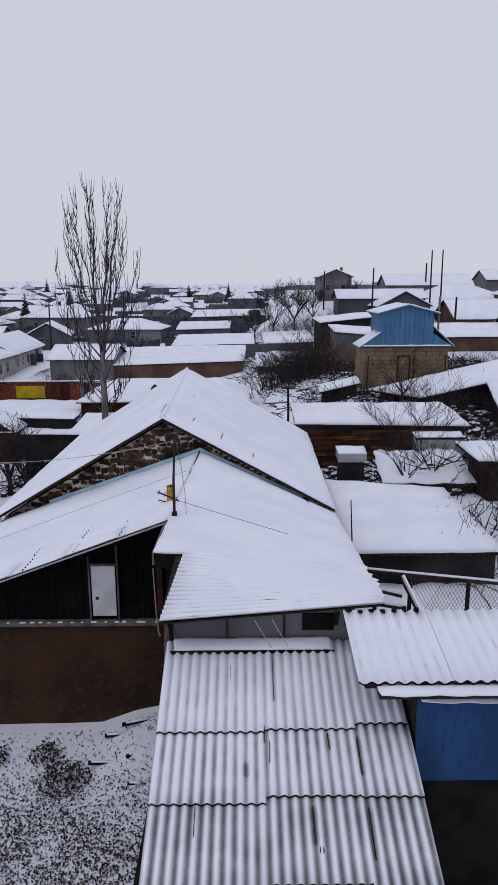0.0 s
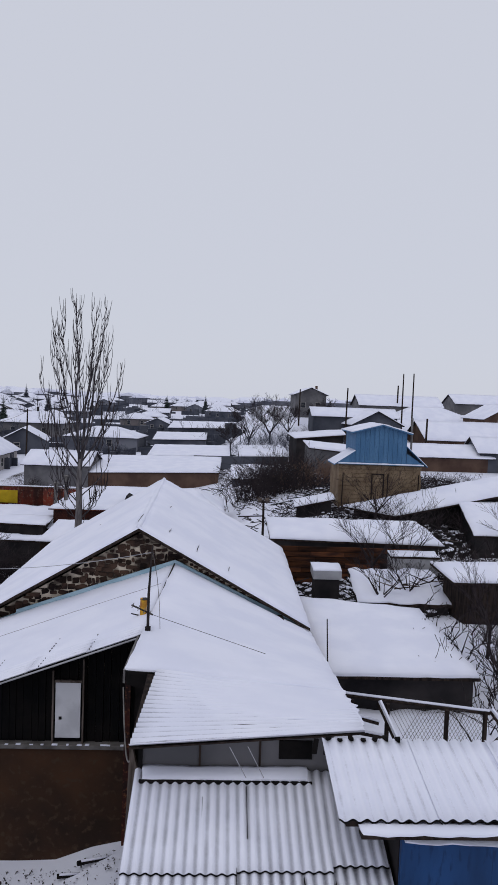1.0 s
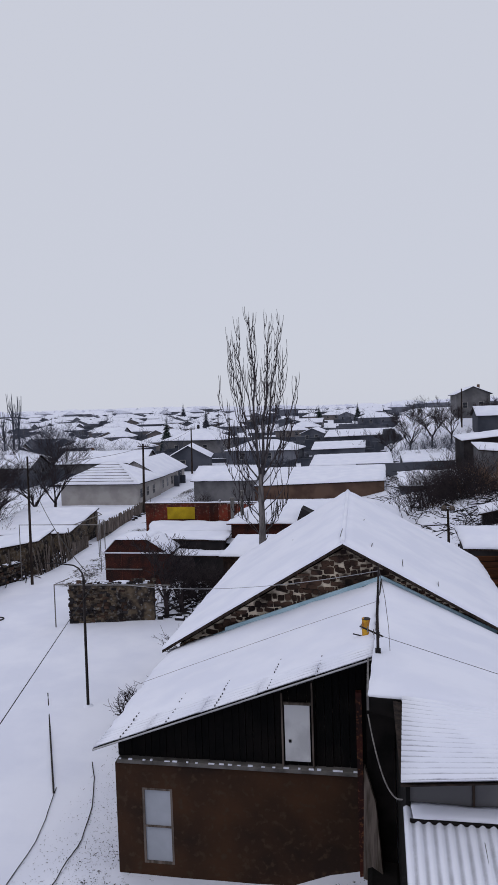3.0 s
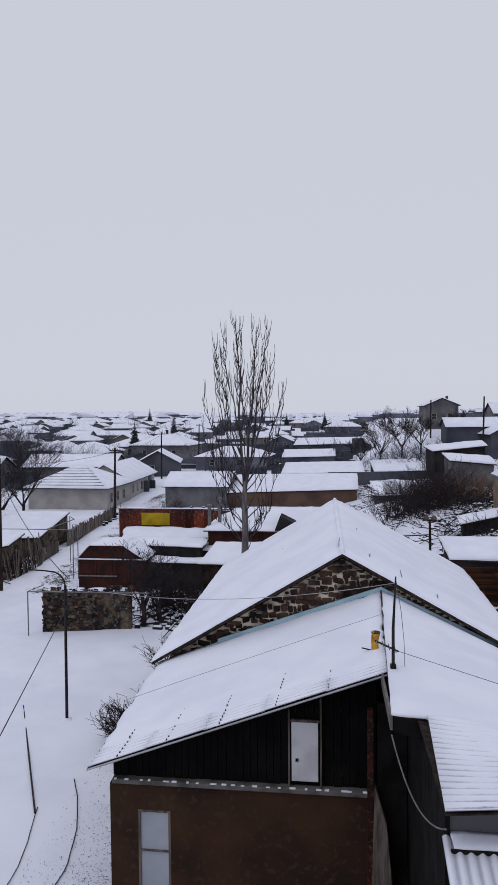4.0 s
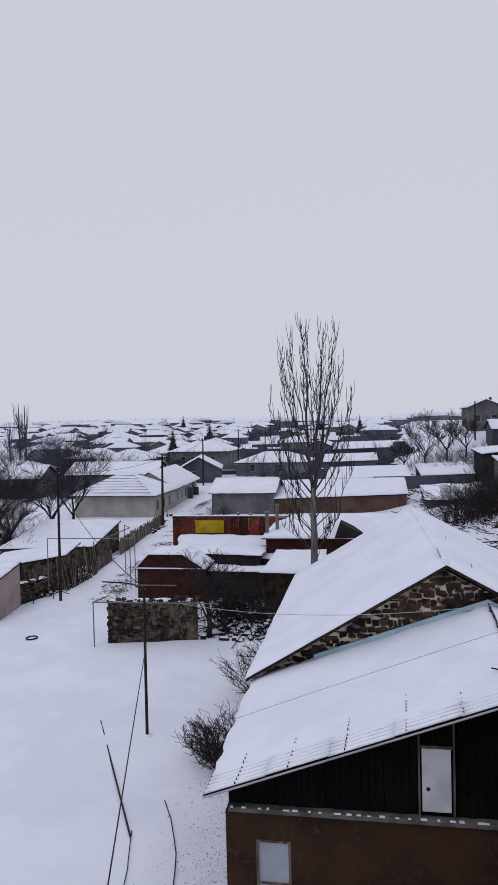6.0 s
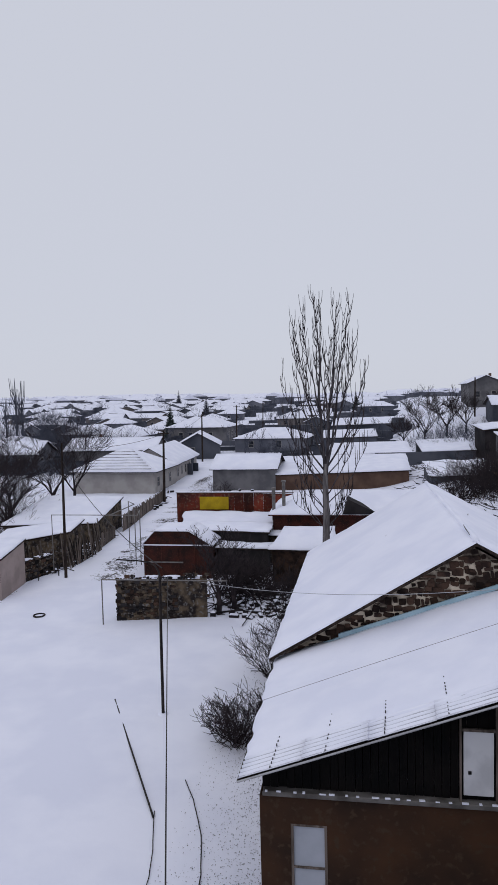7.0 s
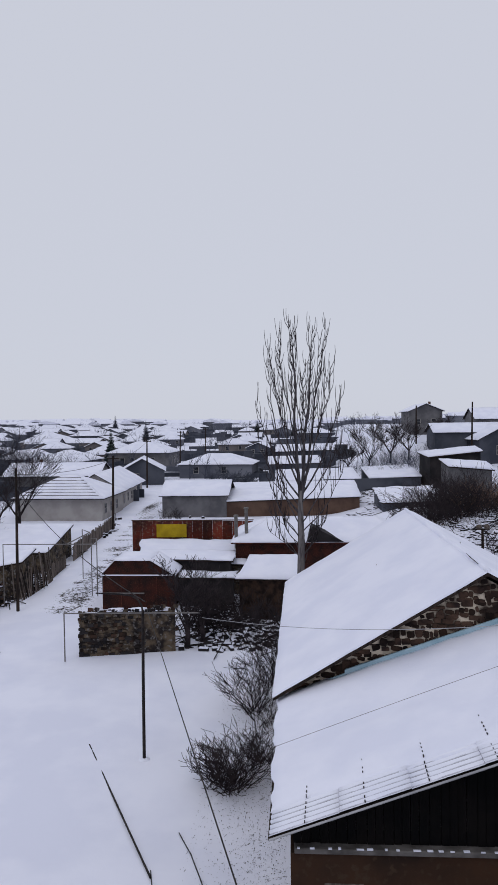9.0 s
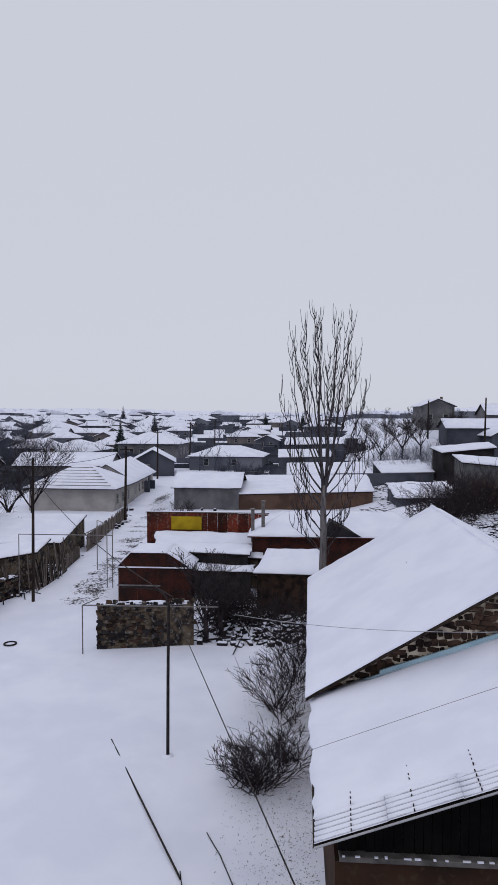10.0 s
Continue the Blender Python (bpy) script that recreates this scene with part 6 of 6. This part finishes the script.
for x, y, h, s in ((-43, 66, 8, 10), (-46, 73, 9, 11), (-38.5, 60, 7, 12), (-36, 58.5, 7.5, 51), (-40.5, 63, 8, 52), (-35.6, 66, 7, 53), (-42.5, 59.5, 8, 54), (-34.8, 55.5, 5.5, 55), (-52, 110, 9, 14), (-58, 118, 9, 15), (-63, 108, 8, 17), (-33.2, 66, 9.8, 18), (-66, 128, 9, 31), (-17.5, 96, 4.5, 19), (-14, 95, 4, 20)):
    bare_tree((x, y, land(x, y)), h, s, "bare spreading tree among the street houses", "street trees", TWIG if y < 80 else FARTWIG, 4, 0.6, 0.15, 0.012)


def thicket(at, w, d, h, n, seed, label, m=TWIG):
    """A brake of bare shrubs: many stems, uneven in height."""
    rng = random.Random(seed)
    g = M()
    for i in range(n):
        x, y = rng.gauss(0, w / 3), rng.gauss(0, d / 3)
        if abs(x) > w / 1.6 or abs(y) > d / 1.6:
            continue
        z = land(at[0] + x, at[1] + y)
        a = rng.uniform(0, 6.283)
        grow(g, Vector((at[0] + x, at[1] + y, z - 0.1)), Vector((math.cos(a) * 0.5, math.sin(a) * 0.5, 1)), h * rng.uniform(0.3, 0.55), 0.03, 2, rng, 0.8, 0.02, 0.012, (2, 4), 3, 0.2)
    solo("thicket", g, m, label, "thicket", "thickets", kind="stuff")


thicket((4.2, 60, 0), 6, 8, 4.0, 330, 1, "dark tangled bare thicket on the slope")
thicket((8.4, 62, 0), 5, 8, 3.0, 140, 2, "brown dry reeds and bushes below the blue house", REED)
thicket((20, 72, 0), 13, 14, 2.2, 230, 15, "bare scrub behind the blue house")
thicket((12, 42.5, 0), 14, 5, 2.0, 200, 3, "scrubby bare bushes behind the sheds")
thicket((14.5, 33.5, 0), 9, 6, 2.2, 140, 4, "bare garden scrub in the snow")
thicket((10.5, 23, 0), 5, 8, 2.2, 110, 5, "bare garden scrub in the snow")
thicket((12.0, 112, 0), 18, 14, 3.6, 330, 6, "dark bare thicket on the hillside", FARTWIG)
thicket((6, 56, 0), 9, 8, 2.2, 70, 7, "dark tangled bare thicket on the slope")
thicket((-13.5, 62.5, 0), 6, 3, 2.6, 70, 12, "bare scrub before the brick wall")
thicket((-10.6, 43.2, 0), 4, 4, 1.5, 70, 13, "bare scrub in the snowy yard")
thicket((-20.5, 76, 0), 2, 5, 1.8, 26, 14, "bare bush at the street's edge")
thicket((-12.0, 41.5, 0), 5, 5, 2.4, 110, 8, "bare scrub behind the ruined wall")
thicket((-38, 58, 0), 9, 13, 3.4, 230, 9, "bare garden scrub across the street")
thicket((-60, 122, 0), 22, 16, 6, 420, 10, "hazy grove of bare trees in the town", FARTWIG)
thicket((-48, 92, 0), 16, 14, 3, 80, 11, "bare garden scrub in the town", FARTWIG)


def spruce(at, h, seed, m=SPRUCE):
    t = thing("spruce_tree", "dark spruce standing among the snowy houses", "tree", "spruces", at)
    rng = random.Random(seed)
    part("trunk", M().tube([(0, 0, -0.5), (0, 0, h)], [0.2, 0.03], 6), BARK, t)
    g = M()
    k = 0.08
    while k < 0.98:
        r = h * 0.27 * (1 - k) * rng.uniform(0.8, 1.15) + 0.1
        n = 11
        for i in range(n):
            a = 6.283 * i / n + rng.uniform(-0.3, 0.3)
            rr = r * rng.uniform(0.7, 1.1)
            z = h * k
            c, s = math.cos(a), math.sin(a)
            w = 0.28 * rr
            p = [(0, 0, z + 0.25 * rr), (c * rr * 0.6 - s * w, s * rr * 0.6 + c * w, z), (c * rr, s * rr, z - 0.18 * rr), (c * rr * 0.6 + s * w, s * rr * 0.6 - c * w, z), (c * rr * 0.55, s * rr * 0.55, z - 0.2 * rr)]
            g.add(p, [(0, 1, 2), (0, 2, 3), (0, 4, 1), (1, 4, 2), (2, 4, 3), (3, 4, 0)])
        k += 0.035
    part("crown", g, m, t)


spruce((-47, 152, 0.8), 8.5, 1)
spruce((-50.5, 205, 1.9), 9, 2, FARTWIG)
spruce((-92, 330, 3.2), 11, 3, FARTWIG)
spruce((-20, 260, 3.0), 8, 4)
spruce((-6, 280, 3.5), 8, 5)


def slim_poplar(at, h, seed):
    """A far, narrow poplar: many steep stems close round the trunk."""
    t = thing("poplar_tree", "slim hazy bare poplar rising over the town", "tree", "far poplars", at)
    rng = random.Random(seed)
    part("trunk", M().tube([(0, 0, -0.5), (0.05, 0, h * 0.5), (0, 0, h)], [0.24, 0.16, 0.04], 6), FARTWIG, t)
    g = M()
    for i in range(30):
        z, w = h * rng.uniform(0.15, 0.75), rng.uniform(0, 6.283)
        r, top = rng.uniform(0.4, 1.1), min(h, z + h * rng.uniform(0.2, 0.4))
        c, d = r * math.cos(w), r * math.sin(w)
        g.tube([(0, 0, z), (c * 0.8, d * 0.8, lerp(z, top, 0.45)), (c, d, top)], [0.07, 0.05, 0.025], 4)
    part("crown", g, FARTWIG, t)


for x, y, h, k in ((-66.7, 121, 14, 41), (-68.4, 122, 14.5, 42), (-71.5, 124, 11, 43)):
    slim_poplar((x, y, land(x, y)), h, k)

# ---- the town beyond ----
def far_houses():
    protos = []
    specs = [("gable", 8, 11, 2.8, 1.6, HAZEWALL), ("hip", 10, 8, 2.6, 1.7, HAZEWALL3), ("gable", 6.5, 9, 2.5, 1.4, HAZEWALL2), ("hip", 12, 9, 3.0, 1.9, HAZEWALL2), ("gable", 7, 14, 2.4, 1.4, HAZEWALL3), ("hip", 9, 9, 2.6, 2.0, HAZEWALL)]
    rng = random.Random(77)
    spots = []
    rows = [92 + 13 * i for i in range(26)]
    for y0 in rows:
        x = -0.62 * y0 + rng.uniform(0, 10)
        while x < 0.02 * y0 - 1:
            y = y0 + rng.uniform(-4, 4)
            sx = -21.0 - 0.075 * (y - 38)
            clear = abs(x - sx) > 9
            if y < 170 and x > -50:
                clear = False
            if y < 250 and -15 < x < 8:
                clear = False
            if clear and rng.random() < 0.85:
                spots.append((x, y))
            x += rng.uniform(14, 24)
    for i, (x, y) in enumerate(spots):
        k = rng.randrange(len(specs))
        turn = rng.choice((0, 90, 0, 90, 10, -8, 80)) + rng.uniform(-6, 6)
        at = (x, y, land(x, y) - 0.2)
        if len(protos) <= 5:
            kind, w, d, h, rh, wm = specs[len(protos)]
            wins = [("f", -w * 0.3, 0.9, 1.0, 1.2), ("f", w * 0.1, 0.9, 1.0, 1.2), ("l", -d * 0.25, 0.9, 1.0, 1.2), ("l", d * 0.1, 0.9, 1.0, 1.2)]
            f = gable_house if kind == "gable" else hip_house
            protos.append(f("far low house under a snowy roof", at, turn, w, d, h, rh, wm, wins, 0.4, 0.22, group="far town houses", step=3.0))
        elif len(spots) and i < 290:
            copy_thing(protos[k], plan(x, y) @ pose(*at, 0, 0, turn))
    # roofs and walls too far off to be told apart
    rw, rr = M(), M()
    for i in range(900):
        y = 400 + 900 * rng.random() ** 1.3
        x = rng.uniform(-0.75, 0.35) * y
        w, d, h, rh = rng.uniform(8, 16), rng.uniform(8, 12), rng.uniform(2.4, 4.5), rng.uniform(1.4, 2.4)
        T = Matrix.Translation((x, y, land(x, y))) @ Matrix.Rotation(rng.uniform(-0.3, 0.3) + rng.choice((0, 1.57)), 4, 'Z')
        rw.box(-w / 2, w / 2, -d / 2, d / 2, -1, h, T)
        a = [T @ Vector(p) for p in ((-w / 2 - 0.5, -d / 2 - 0.5, h), (w / 2 + 0.5, -d / 2 - 0.5, h), (w / 2 + 0.5, d / 2 + 0.5, h), (-w / 2 - 0.5, d / 2 + 0.5, h), (0, -d / 2 - 0.5, h + rh), (0, d / 2 + 0.5, h + rh))]
        rr.add(a, [(0, 1, 4), (1, 2, 5, 4), (2, 3, 5), (3, 0, 4, 5), (3, 2, 1, 0)])
    solo("distant_walls", rw, HAZEWALL, "walls of the distant town", "houses", kind="stuff")
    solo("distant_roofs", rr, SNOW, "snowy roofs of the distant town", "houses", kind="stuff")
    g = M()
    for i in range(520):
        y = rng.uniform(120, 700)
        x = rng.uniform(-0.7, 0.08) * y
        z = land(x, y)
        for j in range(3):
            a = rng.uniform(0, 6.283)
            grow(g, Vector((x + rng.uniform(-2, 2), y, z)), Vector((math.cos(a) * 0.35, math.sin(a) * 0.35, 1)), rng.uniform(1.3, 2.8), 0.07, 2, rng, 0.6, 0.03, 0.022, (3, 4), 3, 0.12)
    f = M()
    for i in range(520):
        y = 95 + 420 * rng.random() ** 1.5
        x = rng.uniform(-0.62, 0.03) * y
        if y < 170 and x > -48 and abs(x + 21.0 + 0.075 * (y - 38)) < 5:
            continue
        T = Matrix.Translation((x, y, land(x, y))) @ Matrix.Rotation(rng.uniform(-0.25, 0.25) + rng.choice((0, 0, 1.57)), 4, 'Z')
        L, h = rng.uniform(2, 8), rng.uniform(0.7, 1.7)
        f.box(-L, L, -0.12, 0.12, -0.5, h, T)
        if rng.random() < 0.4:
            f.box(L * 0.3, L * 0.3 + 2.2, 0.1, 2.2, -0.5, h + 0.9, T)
    solo("garden_walls", f, HAZEWALL2, "dark garden walls and sheds of the town", "walls", kind="stuff")
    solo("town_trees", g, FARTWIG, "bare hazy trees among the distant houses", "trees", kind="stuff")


far_houses()


def leaf_litter():
    """Dark frosted leaves and stalks that stick out of the garden snow."""
    rng = random.Random(31)
    g = M()
    def leaf(x, y, z, s):
        a, b = rng.uniform(0, 6.283), rng.uniform(-0.6, 0.9)
        d = Vector((math.cos(a) * math.cos(b), math.sin(a) * math.cos(b), math.sin(b)))
        w = Vector((-d.y, d.x, 0.2)) * 0.28
        p = Vector((x, y, z))
        g.add([p, p + (d * 0.5 + w) * s, p + d * s, p + (d * 0.5 - w) * s, p + (d * 0.5 + Vector((0, 0, 0.12))) * s], [(0, 3, 4), (3, 2, 4), (2, 1, 4), (1, 0, 4), (0, 1, 2, 3)])
    n = 0
    while n < 42000:
        x, y = rng.uniform(-10.6, -0.9), rng.uniform(3.6, 15.5)
        q = nz(x * 0.9, y * 0.9, 7)
        if rng.random() > (0.12 + 0.78 * sm((14.2 - y) / 1.8)) * (0.75 + 0.6 * q) * sm((y - 3.4) / 3.6) * sm((x + 10.8) / 2.2):
            continue
        n += 1
        leaf(x, y, land(x, y) + 0.03 + 0.1 * nz(x * 0.25, y * 0.25), rng.uniform(0.03, 0.085))
    for cx, cy, r, k in ((-3.55, 13.7, 0.62, 560), (-5.6, 14.4, 0.5, 420), (-4.2, 14.5, 0.42, 260), (-6.8, 14.1, 0.5, 260)):
        for i in range(k):
            a, d = rng.uniform(0, 6.283), r * rng.random() ** 0.6
            x, y = cx + d * math.cos(a), cy + d * math.sin(a)
            leaf(x, y, land(x, y) + rng.uniform(0.03, 0.5) * (1 - d / r * 0.7), rng.uniform(0.05, 0.12))
    n = 0
    while n < 5200:
        x, y = rng.uniform(-10.4, -7.6), rng.uniform(14, 37)
        if rng.random() > 0.25 + 0.75 * sm((x + 10.3) / 2):
            continue
        n += 1
        leaf(x, y, land(x, y) + 0.03 + 0.1 * nz(x * 0.25, y * 0.25), rng.uniform(0.018, 0.055))
    solo("leaf_litter", g, TWIG, "dark frosted leaves poking through garden snow", "leaves", kind="stuff")


leaf_litter()
